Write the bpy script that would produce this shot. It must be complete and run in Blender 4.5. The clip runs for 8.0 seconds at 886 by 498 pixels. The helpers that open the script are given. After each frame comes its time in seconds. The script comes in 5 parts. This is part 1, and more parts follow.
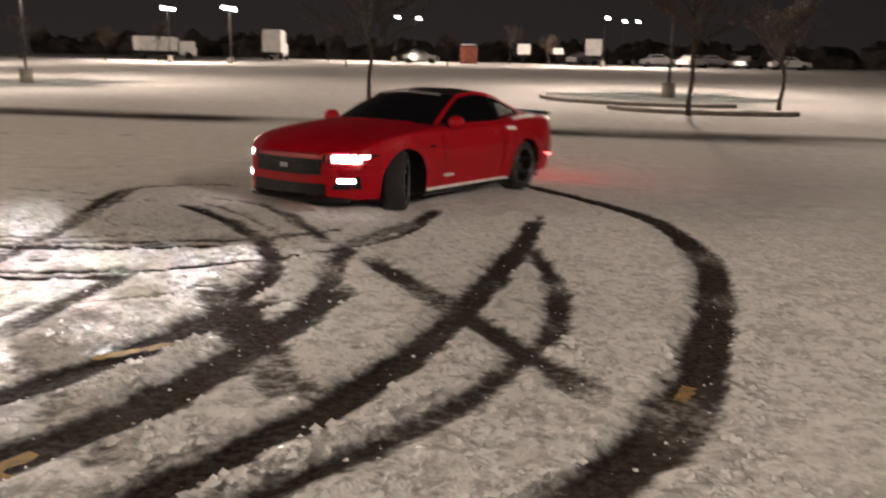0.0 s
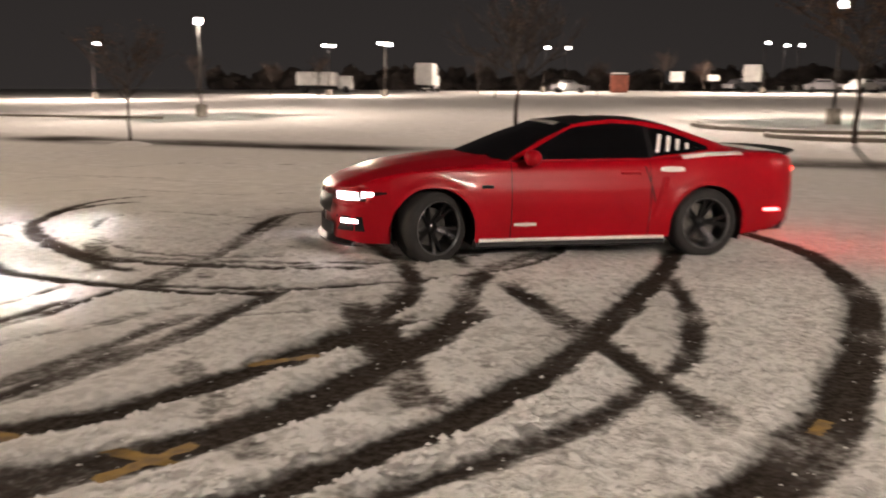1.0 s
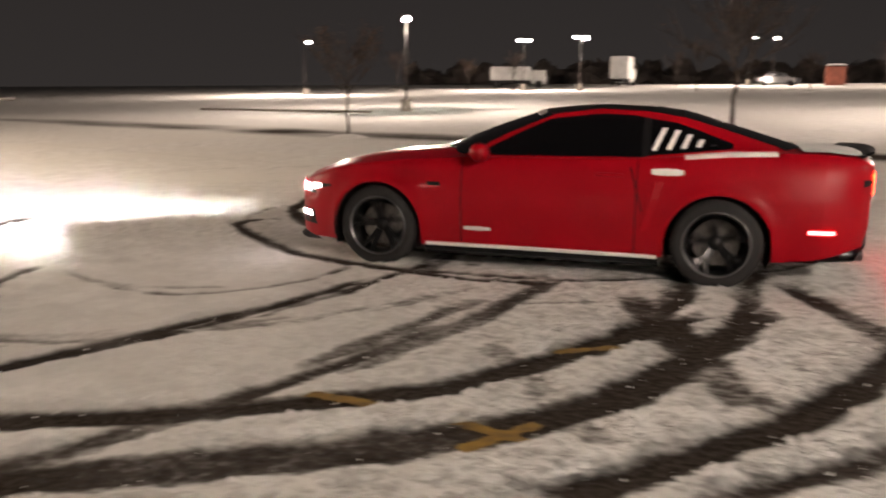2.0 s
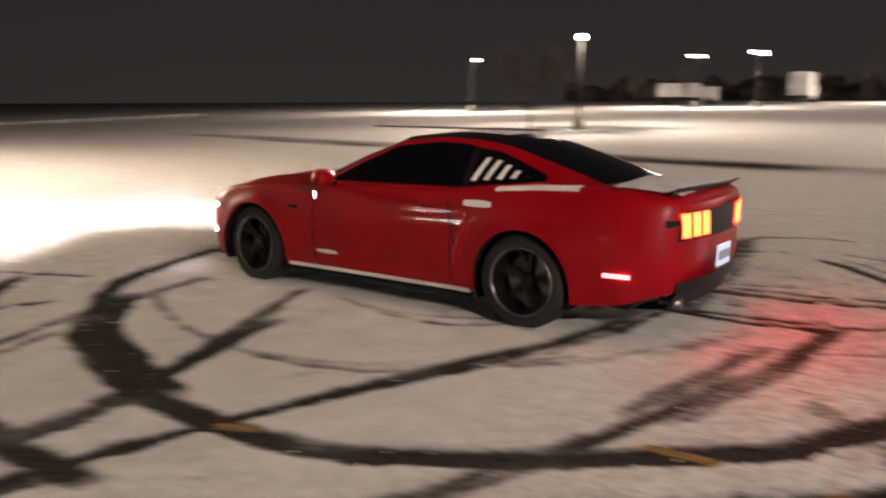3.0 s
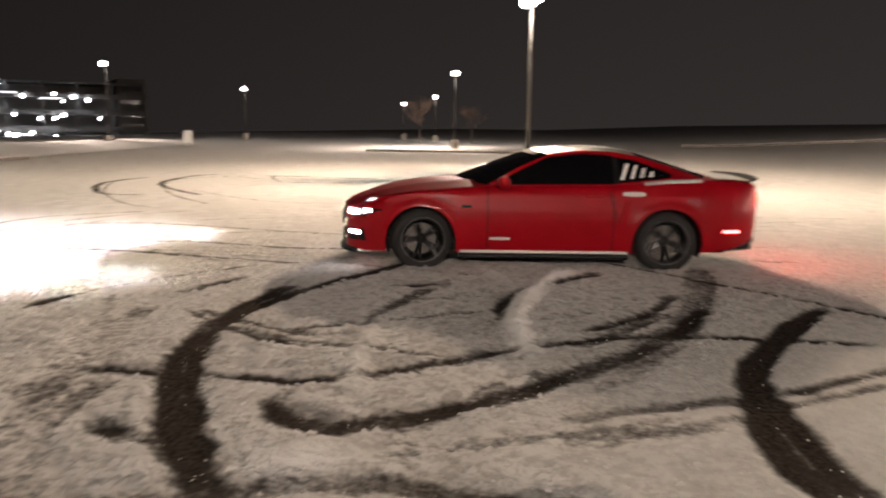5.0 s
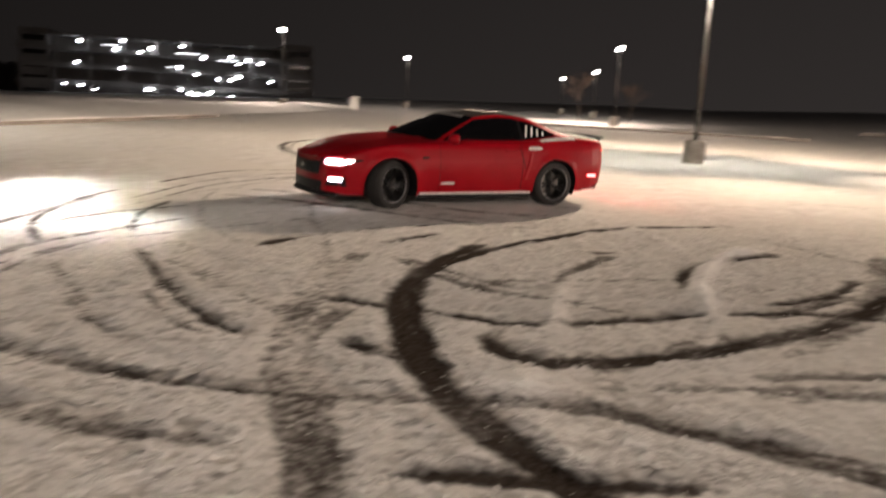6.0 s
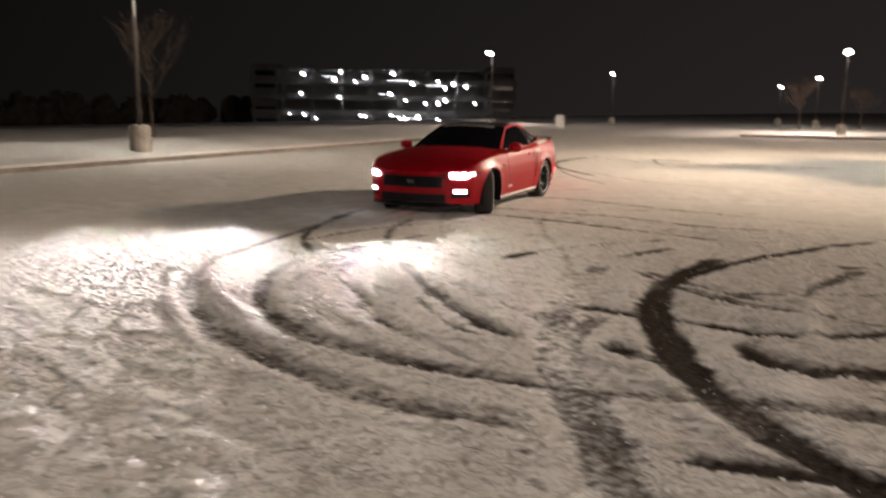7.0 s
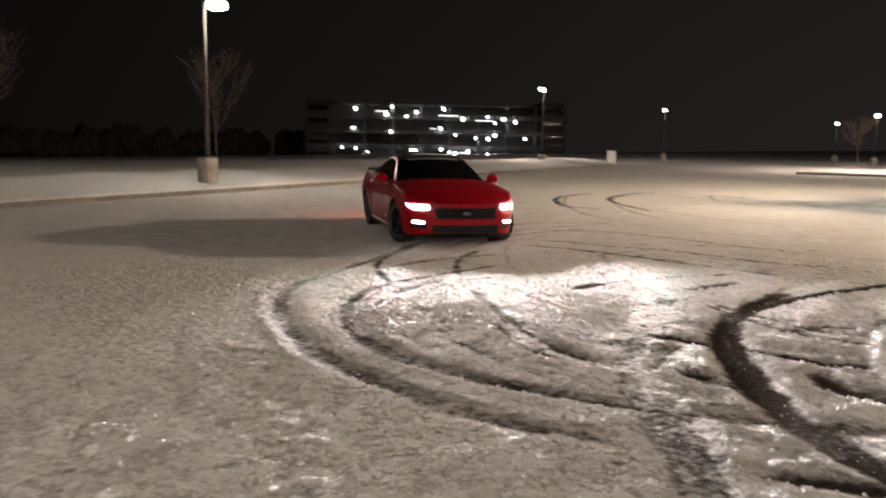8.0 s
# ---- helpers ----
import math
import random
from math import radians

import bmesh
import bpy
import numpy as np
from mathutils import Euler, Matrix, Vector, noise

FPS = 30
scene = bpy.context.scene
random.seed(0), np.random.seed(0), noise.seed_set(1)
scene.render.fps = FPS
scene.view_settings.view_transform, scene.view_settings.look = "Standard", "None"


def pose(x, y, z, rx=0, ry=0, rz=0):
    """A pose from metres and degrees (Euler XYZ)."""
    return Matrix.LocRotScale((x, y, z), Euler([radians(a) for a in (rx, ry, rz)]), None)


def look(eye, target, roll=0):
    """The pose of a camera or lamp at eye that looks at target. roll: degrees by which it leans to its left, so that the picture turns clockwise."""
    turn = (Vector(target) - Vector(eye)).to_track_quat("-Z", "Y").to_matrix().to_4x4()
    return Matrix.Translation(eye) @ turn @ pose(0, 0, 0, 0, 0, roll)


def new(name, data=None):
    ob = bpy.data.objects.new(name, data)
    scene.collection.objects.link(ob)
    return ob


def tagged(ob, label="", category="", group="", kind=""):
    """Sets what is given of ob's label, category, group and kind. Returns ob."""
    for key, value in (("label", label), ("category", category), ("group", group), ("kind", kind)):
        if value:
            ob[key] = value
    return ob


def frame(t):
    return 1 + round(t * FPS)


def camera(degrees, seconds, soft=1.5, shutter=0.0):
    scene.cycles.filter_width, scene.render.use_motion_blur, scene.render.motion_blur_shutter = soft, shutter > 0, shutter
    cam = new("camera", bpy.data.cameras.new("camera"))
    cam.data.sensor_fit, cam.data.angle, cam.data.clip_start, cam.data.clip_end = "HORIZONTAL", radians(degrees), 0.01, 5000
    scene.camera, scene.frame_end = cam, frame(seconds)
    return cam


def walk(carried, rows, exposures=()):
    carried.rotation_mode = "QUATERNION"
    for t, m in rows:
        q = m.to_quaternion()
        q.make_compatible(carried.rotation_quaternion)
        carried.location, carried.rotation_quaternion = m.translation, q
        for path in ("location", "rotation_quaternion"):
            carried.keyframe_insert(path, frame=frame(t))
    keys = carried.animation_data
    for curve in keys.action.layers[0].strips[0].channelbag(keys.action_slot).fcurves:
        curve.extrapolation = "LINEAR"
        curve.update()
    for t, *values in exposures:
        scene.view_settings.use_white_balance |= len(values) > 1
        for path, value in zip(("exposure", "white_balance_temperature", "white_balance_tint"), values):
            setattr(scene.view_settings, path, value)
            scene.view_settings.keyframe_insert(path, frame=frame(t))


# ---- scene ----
cam = camera(57.6, 8.0, soft=1.9, shutter=0.7)
PATH = [
    (0, (0.121, 0.052, 1.388), (-0.298, 1.964, 0.982), 1.5),
    (0.5, (0.21, -0.004, 1.386), (-0.362, 1.881, 1.04), 0.8),
    (1, (0.244, -0.087, 1.39), (-0.524, 1.728, 1.048), 0.7),
    (1.5, (0.041, -0.24, 1.365), (-0.897, 1.496, 1.041), 1.3),
    (1.7, (-0.076, -0.368, 1.37), (-1.116, 1.308, 1.036), 0.4),
    (2.8, (-0.95, -0.806, 1.422), (-2.304, 0.622, 1.065), 2.1),
    (3, (-1.04, -1.003, 1.5), (-2.479, 0.346, 1.173), 0.8),
    (3.2, (-1.312, -1.13, 1.513), (-2.913, 0.018, 1.166), 1.6),
    (3.5, (-1.705, -1.154, 1.423), (-3.547, -0.464, 1.062), 0.7),
    (4, (-1.934, -1.359, 1.497), (-3.897, -1.263, 1.129), -0.8),
    (4.2, (-2.001, -1.454, 1.51), (-3.971, -1.394, 1.17), -1.9),
    (5.3, (-1.562, -1.616, 1.529), (-3.523, -1.873, 1.231), 2.4),
    (5.5, (-1.428, -1.683, 1.507), (-3.385, -1.969, 1.213), 3.1),
    (6, (-1.088, -1.871, 1.512), (-2.98, -2.399, 1.135), 3.1),
    (6.5, (-0.82, -1.93, 1.505), (-2.625, -2.671, 1.067), 1.2),
    (7, (-0.516, -2.063, 1.543), (-2.221, -3.048, 1.194), 0.6),
    (7.5, (-0.275, -2.139, 1.568), (-1.962, -3.168, 1.261), 1.0),
    (8, (-0.068, -2.106, 1.556), (-1.723, -3.197, 1.288), 1.0),
]
walk(cam, [(t, look(eye, target, roll)) for t, eye, target, roll in PATH],
     exposures=((0, 0.35), (0.5, 0.55), (1.0, 0.8), (1.5, 0.85), (3.0, 0.75), (3.5, 0.85), (4.0, 0.85), (5.5, 0.85), (6.0, 0.8), (6.5, 0.55), (7.0, 0.38), (7.5, 0.27), (8.0, 0.17)))

# ---- night sky and lamps' light ----
world = bpy.data.worlds.new("night_sky")
scene.world = world
world.use_nodes = True
wn = world.node_tree
bg = wn.nodes["Background"]
tc = wn.nodes.new("ShaderNodeTexCoord")
sep = wn.nodes.new("ShaderNodeSeparateXYZ")
ramp = wn.nodes.new("ShaderNodeValToRGB")
wn.links.new(tc.outputs["Generated"], sep.inputs[0])
glow_side = wn.nodes.new("ShaderNodeVectorMath")
glow_side.operation = "DOT_PRODUCT"
glow_side.inputs[1].default_value = (-0.62, 0.78, 0.0)
wn.links.new(tc.outputs["Generated"], glow_side.inputs[0])
side = wn.nodes.new("ShaderNodeMapRange")
wn.links.new(glow_side.outputs["Value"], side.inputs[0])
side.inputs[1].default_value, side.inputs[2].default_value, side.inputs[3].default_value, side.inputs[4].default_value = -0.6, 0.9, 0.15, 1.75
wn.links.new(side.outputs[0], bg.inputs[1])
wn.links.new(sep.outputs[2], ramp.inputs[0])
wn.links.new(ramp.outputs[0], bg.inputs[0])
ramp.color_ramp.elements[0].position, ramp.color_ramp.elements[0].color = 0.0, (0.0102, 0.0087, 0.0082, 1)
ramp.color_ramp.elements[1].position, ramp.color_ramp.elements[1].color = 0.5, (0.0042, 0.0035, 0.0035, 1)

LAMP_POWER = 3600.0
WARM = (1.0, 0.79, 0.66)
AMBER = (1.0, 0.755, 0.55)


def rise(x, y):
    """Height of the lot's surface: level near the middle, rising to the north, falling away to the south."""
    north = 0.0225 * (np.sqrt((y - 16.0) ** 2 + 9.0) + (y - 16.0))
    north = np.where(y > 110, 0.045 * 94, north)
    south = -0.014 * (np.sqrt((-y - 45.0) ** 2 + 100.0) + (-y - 45.0))
    d = np.clip((np.hypot(x + 2.0, y) - 6.0) / 6.0, 0, 1)
    dip = -0.08 * d * d * (3 - 2 * d)
    return np.maximum(north - 0.012, 0.0) + np.minimum(south + 0.05, 0.0) + dip


def up(x, y):
    return float(rise(np.float64(x), np.float64(y)))


# ---- materials ----
def material(name, color, rough=0.6, metal=0.0, vary=0.25, scale=6.0, bump=0.0, bump_scale=40.0, coat=0.0, second=None):
    mt = bpy.data.materials.new(name)
    mt.use_nodes = True
    nt = mt.node_tree
    b = nt.nodes["Principled BSDF"]
    b.inputs["Roughness"].default_value = rough
    b.inputs["Metallic"].default_value = metal
    b.inputs["Coat Weight"].default_value = coat
    b.inputs["Coat Roughness"].default_value = 0.06
    co = nt.nodes.new("ShaderNodeTexCoord")
    n1 = nt.nodes.new("ShaderNodeTexNoise")
    n1.inputs["Scale"].default_value = scale
    n1.inputs["Detail"].default_value = 5
    nt.links.new(co.outputs["Object"], n1.inputs["Vector"])
    mix = nt.nodes.new("ShaderNodeMix")
    mix.data_type = "RGBA"
    dark = second or tuple(c * (1 - vary) for c in color)
    mix.inputs[6].default_value = (*dark, 1)
    mix.inputs[7].default_value = (*color, 1)
    cr = nt.nodes.new("ShaderNodeValToRGB")
    cr.color_ramp.elements[0].position, cr.color_ramp.elements[1].position = 0.35, 0.65
    nt.links.new(n1.outputs[0], cr.inputs[0])
    nt.links.new(cr.outputs[0], mix.inputs[0])
    nt.links.new(mix.outputs[2], b.inputs["Base Color"])
    if bump:
        n2 = nt.nodes.new("ShaderNodeTexNoise")
        n2.inputs["Scale"].default_value = bump_scale
        n2.inputs["Detail"].default_value = 4
        nt.links.new(co.outputs["Object"], n2.inputs["Vector"])
        bp = nt.nodes.new("ShaderNodeBump")
        bp.inputs["Strength"].default_value = bump
        bp.inputs["Distance"].default_value = 0.02
        nt.links.new(n2.outputs[0], bp.inputs["Height"])
        nt.links.new(bp.outputs[0], b.inputs["Normal"])
    return mt


def glow(name, color, strength):
    mt = bpy.data.materials.new(name)
    mt.use_nodes = True
    b = mt.node_tree.nodes["Principled BSDF"]
    b.inputs["Base Color"].default_value = (*[0.5 * c for c in color], 1)
    b.inputs["Emission Color"].default_value = (*color, 1)
    b.inputs["Emission Strength"].default_value = strength
    b.inputs["Roughness"].default_value = 0.2
    return mt


def ground_material():
    """Wet asphalt under a thin, lumpy snow cover; 'bare' says how far wheels have cleared it."""
    mt = bpy.data.materials.new("snow_on_asphalt")
    mt.use_nodes = True
    nt = mt.node_tree
    N, L = nt.nodes, nt.links
    b = N["Principled BSDF"]
    co = N.new("ShaderNodeTexCoord")

    def noise_tex(scale, detail, rough=0.55):
        n = N.new("ShaderNodeTexNoise")
        n.inputs["Scale"].default_value, n.inputs["Detail"].default_value, n.inputs["Roughness"].default_value = scale, detail, rough
        L.new(co.outputs["Object"], n.inputs["Vector"])
        return n.outputs[0]

    def math_node(op, a, c):
        n = N.new("ShaderNodeMath")
        n.operation = op
        for i, v in enumerate((a, c)):
            if isinstance(v, (int, float)):
                n.inputs[i].default_value = v
            else:
                L.new(v, n.inputs[i])
        return n.outputs[0]

    def step(v, lo, hi):
        n = N.new("ShaderNodeMapRange")
        n.interpolation_type = "SMOOTHSTEP"
        L.new(v, n.inputs[0])
        n.inputs[1].default_value, n.inputs[2].default_value = lo, hi
        return n.outputs[0]

    def blend(f, a, c):
        n = N.new("ShaderNodeMix")
        n.data_type = "RGBA"
        L.new(f, n.inputs[0])
        for i, v in ((6, a), (7, c)):
            if isinstance(v, tuple):
                n.inputs[i].default_value = (*v, 1)
            else:
                L.new(v, n.inputs[i])
        return n.outputs[2]

    at = N.new("ShaderNodeAttribute")
    at.attribute_name = "bare"
    bare = at.outputs["Fac"]
    fine = noise_tex(26, 6, 0.7)
    mid = noise_tex(3.1, 4)
    wide = noise_tex(0.35, 3)
    gr = N.new("ShaderNodeAttribute")
    gr.attribute_name = "crumbly"
    crumbly = gr.outputs["Fac"]
    crumbs = noise_tex(17, 3, 0.6)
    crumbly = math_node("MULTIPLY", crumbly, math_node("SUBTRACT", 1.0, bare))
    broken = math_node("ADD", bare, math_node("MULTIPLY", math_node("SUBTRACT", fine, 0.5), 0.50))
    broken = math_node("ADD", broken, math_node("MULTIPLY", math_node("MULTIPLY", math_node("SUBTRACT", crumbs, 0.52), 1.5), crumbly))
    clods = noise_tex(7.5, 3, 0.6)
    broken = math_node("ADD", broken, math_node("MULTIPLY", math_node("MULTIPLY", math_node("SUBTRACT", clods, 0.52), 1.0), crumbly))
    broken = math_node("ADD", broken, math_node("MULTIPLY", math_node("SUBTRACT", mid, 0.5), 0.22))
    cleared = step(broken, 0.22, 0.80)
    snow = blend(step(mid, 0.3, 0.7), (0.68, 0.665, 0.64), (0.85, 0.84, 0.82))
    snow = blend(step(wide, 0.35, 0.7), snow, (0.77, 0.755, 0.72))
    hp = N.new("ShaderNodeAttribute")
    hp.attribute_name = "heap"
    worn = math_node("ADD", math_node("MULTIPLY", crumbs, 0.6), math_node("MULTIPLY", clods, 0.4))
    thinned = math_node("MULTIPLY", step(worn, 0.42, 0.58), math_node("MULTIPLY", crumbly, 0.65))
    snow = blend(thinned, snow, (0.38, 0.365, 0.345))
    snow = blend(hp.outputs["Fac"], snow, (0.92, 0.91, 0.89))
    asphalt = blend(step(fine, 0.35, 0.7), (0.024, 0.019, 0.016), (0.082, 0.068, 0.058))
    L.new(blend(cleared, snow, asphalt), b.inputs["Base Color"])
    L.new(math_node("SUBTRACT", 0.9, math_node("MULTIPLY", cleared, 0.22)), b.inputs["Roughness"])
    b.inputs["Specular IOR Level"].default_value = 0.0
    bp = N.new("ShaderNodeBump")
    bp.inputs["Strength"].default_value, bp.inputs["Distance"].default_value = 0.8, 0.05
    L.new(math_node("ADD", math_node("MULTIPLY", fine, 0.6), math_node("MULTIPLY", math_node("ADD", math_node("MULTIPLY", crumbs, -2.4), math_node("MULTIPLY", clods, -2.0)), crumbly)), bp.inputs["Height"])
    L.new(bp.outputs[0], b.inputs["Normal"])
    return mt


SNOW = material("fresh_snow", (0.80, 0.785, 0.76), 0.85, vary=0.15, scale=5, bump=0.5, bump_scale=30)
PAINT = material("red_car_paint", (0.33, 0.003, 0.010), 0.38, vary=0.15, scale=2.5, coat=0.15)
PAINT.node_tree.nodes["Principled BSDF"].inputs["Specular IOR Level"].default_value = 0.15
BLACK = material("black_trim", (0.012, 0.012, 0.013), 0.45, vary=0.4, scale=20)
for mt in (BLACK,):
    mt.node_tree.nodes["Principled BSDF"].inputs["Specular IOR Level"].default_value = 0.12
BANNER = material("grey_banner", (0.30, 0.29, 0.285), 0.7, vary=0.4, scale=30, bump=0.4, bump_scale=60)
GLASS = material("dark_tinted_glass", (0.006, 0.006, 0.007), 0.06, vary=0.3, scale=3)
RUBBER = material("tyre_rubber", (0.016, 0.015, 0.015), 0.8, vary=0.4, scale=18, bump=0.4, bump_scale=60)
RIM = material("black_gloss_alloy", (0.02, 0.02, 0.021), 0.3, 0.6, vary=0.4, scale=12)
LIP = material("machined_alloy_lip", (0.20, 0.20, 0.21), 0.35, 0.9, vary=0.3, scale=15)
STEEL = material("brake_disc_steel", (0.25, 0.24, 0.23), 0.4, 0.9, vary=0.4, scale=25)
CONCRETE = material("weathered_concrete", (0.36, 0.33, 0.29), 0.85, vary=0.35, scale=4, bump=0.4, bump_scale=30)
GALV = material("bronze_steel_pole", (0.055, 0.046, 0.04), 0.5, 0.3, vary=0.25, scale=5)
BARK = material("tree_bark", (0.05, 0.035, 0.026), 0.9, vary=0.5, scale=14, bump=0.6, bump_scale=50)
LEAF = material("withered_leaves", (0.11, 0.055, 0.03), 0.85, vary=0.5, scale=9)
WOODS = material("winter_woods", (0.13, 0.11, 0.10), 0.95, vary=0.5, scale=0.4)
KERB = material("concrete_kerb", (0.25, 0.22, 0.19), 0.85, vary=0.4, scale=3, bump=0.3)
YELLOW = material("worn_yellow_road_paint", (0.30, 0.18, 0.03), 0.75, vary=0.6, scale=16, bump=0.3, second=(0.14, 0.085, 0.03))
WHITEBOX = material("white_van_body", (0.70, 0.70, 0.68), 0.5, vary=0.2, scale=1.5)
RUST = material("red_brown_steel", (0.26, 0.075, 0.045), 0.7, vary=0.4, scale=2)
GREY = material("grey_car_paint", (0.16, 0.16, 0.17), 0.35, vary=0.25, scale=2, coat=0.5)
SLAB = material("garage_concrete", (0.075, 0.07, 0.068), 0.85, vary=0.3, scale=0.3)
BEAM = glow("headlamp_glow", (1.0, 0.92, 0.92), 160000.0)
WRAP = glow("headlamp_side_glow", (1.0, 0.93, 0.92), 5.0)
REFLECTOR = glow("headlamp_reflector_glow", (1.0, 0.94, 0.94), 40.0)
FOG = glow("fog_lamp_glow", (1.0, 0.90, 0.92), 60.0)
TAIL = glow("tail_lamp_glow", (1.0, 0.014, 0.003), 46.0)
MARKER = glow("side_marker_glow", (1.0, 0.10, 0.10), 9.0)
PLATE = glow("plate_glow", (0.75, 0.80, 1.0), 0.4)
HEAD = glow("lamp_lens_glow", (1.0, 0.93, 0.80), 160.0)
FARHEAD = glow("distant_lamp_glow", (1.0, 0.95, 0.88), 30.0)
CEILING_STRIP = glow("ceiling_strip_glow", (0.95, 0.95, 1.0), 2.0)
GARAGE = glow("garage_lamp_glow", (0.92, 0.95, 1.0), 70.0)


# ---- helpers ----
def part(name, bm, mat, parent=None, label="", smooth=False):
    bmesh.ops.recalc_face_normals(bm, faces=bm.faces)
    me = bpy.data.meshes.new(name)
    bm.to_mesh(me)
    bm.free()
    me.materials.append(mat)
    if smooth:
        for p in me.polygons:
            p.use_smooth = True
    ob = new(name, me)
    if parent is not None:
        ob.parent = parent
    if label:
        tagged(ob, label)
    return ob


def add_box(bm, cx, cy, cz, sx, sy, sz, bevel=0.0, m=None):
    r = bmesh.ops.create_cube(bm, size=1)["verts"]
    for v in r:
        v.co = Vector((cx + v.co.x * sx, cy + v.co.y * sy, cz + v.co.z * sz))
    if bevel:
        es = list({e for v in r for e in v.link_edges})
        r = bmesh.ops.bevel(bm, geom=es, offset=bevel, segments=2, affect="EDGES", profile=0.5)["verts"]
    if m is not None:
        bmesh.ops.transform(bm, matrix=m, verts=list({v for v in r}))
    return bm


def box_bm(*a, **k):
    return add_box(bmesh.new(), *a, **k)


def add_tube(bm, pts, radii, sides=8):
    rings = []
    for i, p in enumerate(pts):
        p = Vector(p)
        d = (Vector(pts[min(i + 1, len(pts) - 1)]) - Vector(pts[max(i - 1, 0)])).normalized()
        a = d.orthogonal().normalized() if abs(d.z) < 0.99 else Vector((1, 0, 0))
        c = d.cross(a).normalized()
        a = c.cross(d)
        rings.append([bm.verts.new(p + radii[i] * (math.cos(q) * a + math.sin(q) * c)) for q in (2 * math.pi * k / sides for k in range(sides))])
    for r0, r1 in zip(rings, rings[1:]):
        for k in range(sides):
            bm.faces.new((r0[k], r0[(k + 1) % sides], r1[(k + 1) % sides], r1[k]))
    bm.faces.new(rings[0][::-1])
    bm.faces.new(rings[-1])
    return bm


def add_grid(bm, rows):
    vs = [[bm.verts.new(p) for p in r] for r in rows]
    for a, c in zip(vs, vs[1:]):
        for i in range(len(a) - 1):
            bm.faces.new((a[i], a[i + 1], c[i + 1], c[i]))
    return bm


def grid_bm(rows):
    return add_grid(bmesh.new(), rows)


def lathe(bm, prof, sides, axis="y", center=(0, 0, 0)):
    rings = []
    for k in range(sides):
        q = 2 * math.pi * k / sides
        rings.append([bm.verts.new((center[0] + r * math.cos(q), center[1] + h, center[2] + r * math.sin(q)) if axis == "y" else
                                   (center[0] + r * math.cos(q), center[1] + r * math.sin(q), center[2] + h)) for r, h in prof])
    for k in range(sides):
        a, c = rings[k], rings[(k + 1) % sides]
        for i in range(len(prof) - 1):
            bm.faces.new((a[i], a[i + 1], c[i + 1], c[i]))
    return bm


def thing(name, label, category, m=None, group="", kind=""):
    ob = new(name)
    ob.empty_display_size = 0.2
    if m is not None:
        ob.matrix_basis = m
    return tagged(ob, label, category, group, kind)


# ---- the lot's snowy ground ----
rng = np.random.RandomState(4)
LATTICE = rng.rand(256, 256)


def value_noise(x, y, size):
    u, v = x / size, y / size
    iu, iv = np.floor(u).astype(int), np.floor(v).astype(int)
    fu, fv = u - iu, v - iv
    fu, fv = fu * fu * (3 - 2 * fu), fv * fv * (3 - 2 * fv)
    g = lambda a, c: LATTICE[a % 256, c % 256]
    return (g(iu, iv) * (1 - fu) + g(iu + 1, iv) * fu) * (1 - fv) + (g(iu, iv + 1) * (1 - fu) + g(iu + 1, iv + 1) * fu) * fv


def axis_steps(lo, hi, step, reach):
    core = np.arange(lo, hi + step / 2, step)
    out, s, d = [], step, 0.0
    while d < reach:
        s *= 1.05
        d += s
        out.append(d)
    out = np.array(out)
    return np.concatenate([(lo - out)[::-1], core, core[-1] + out])


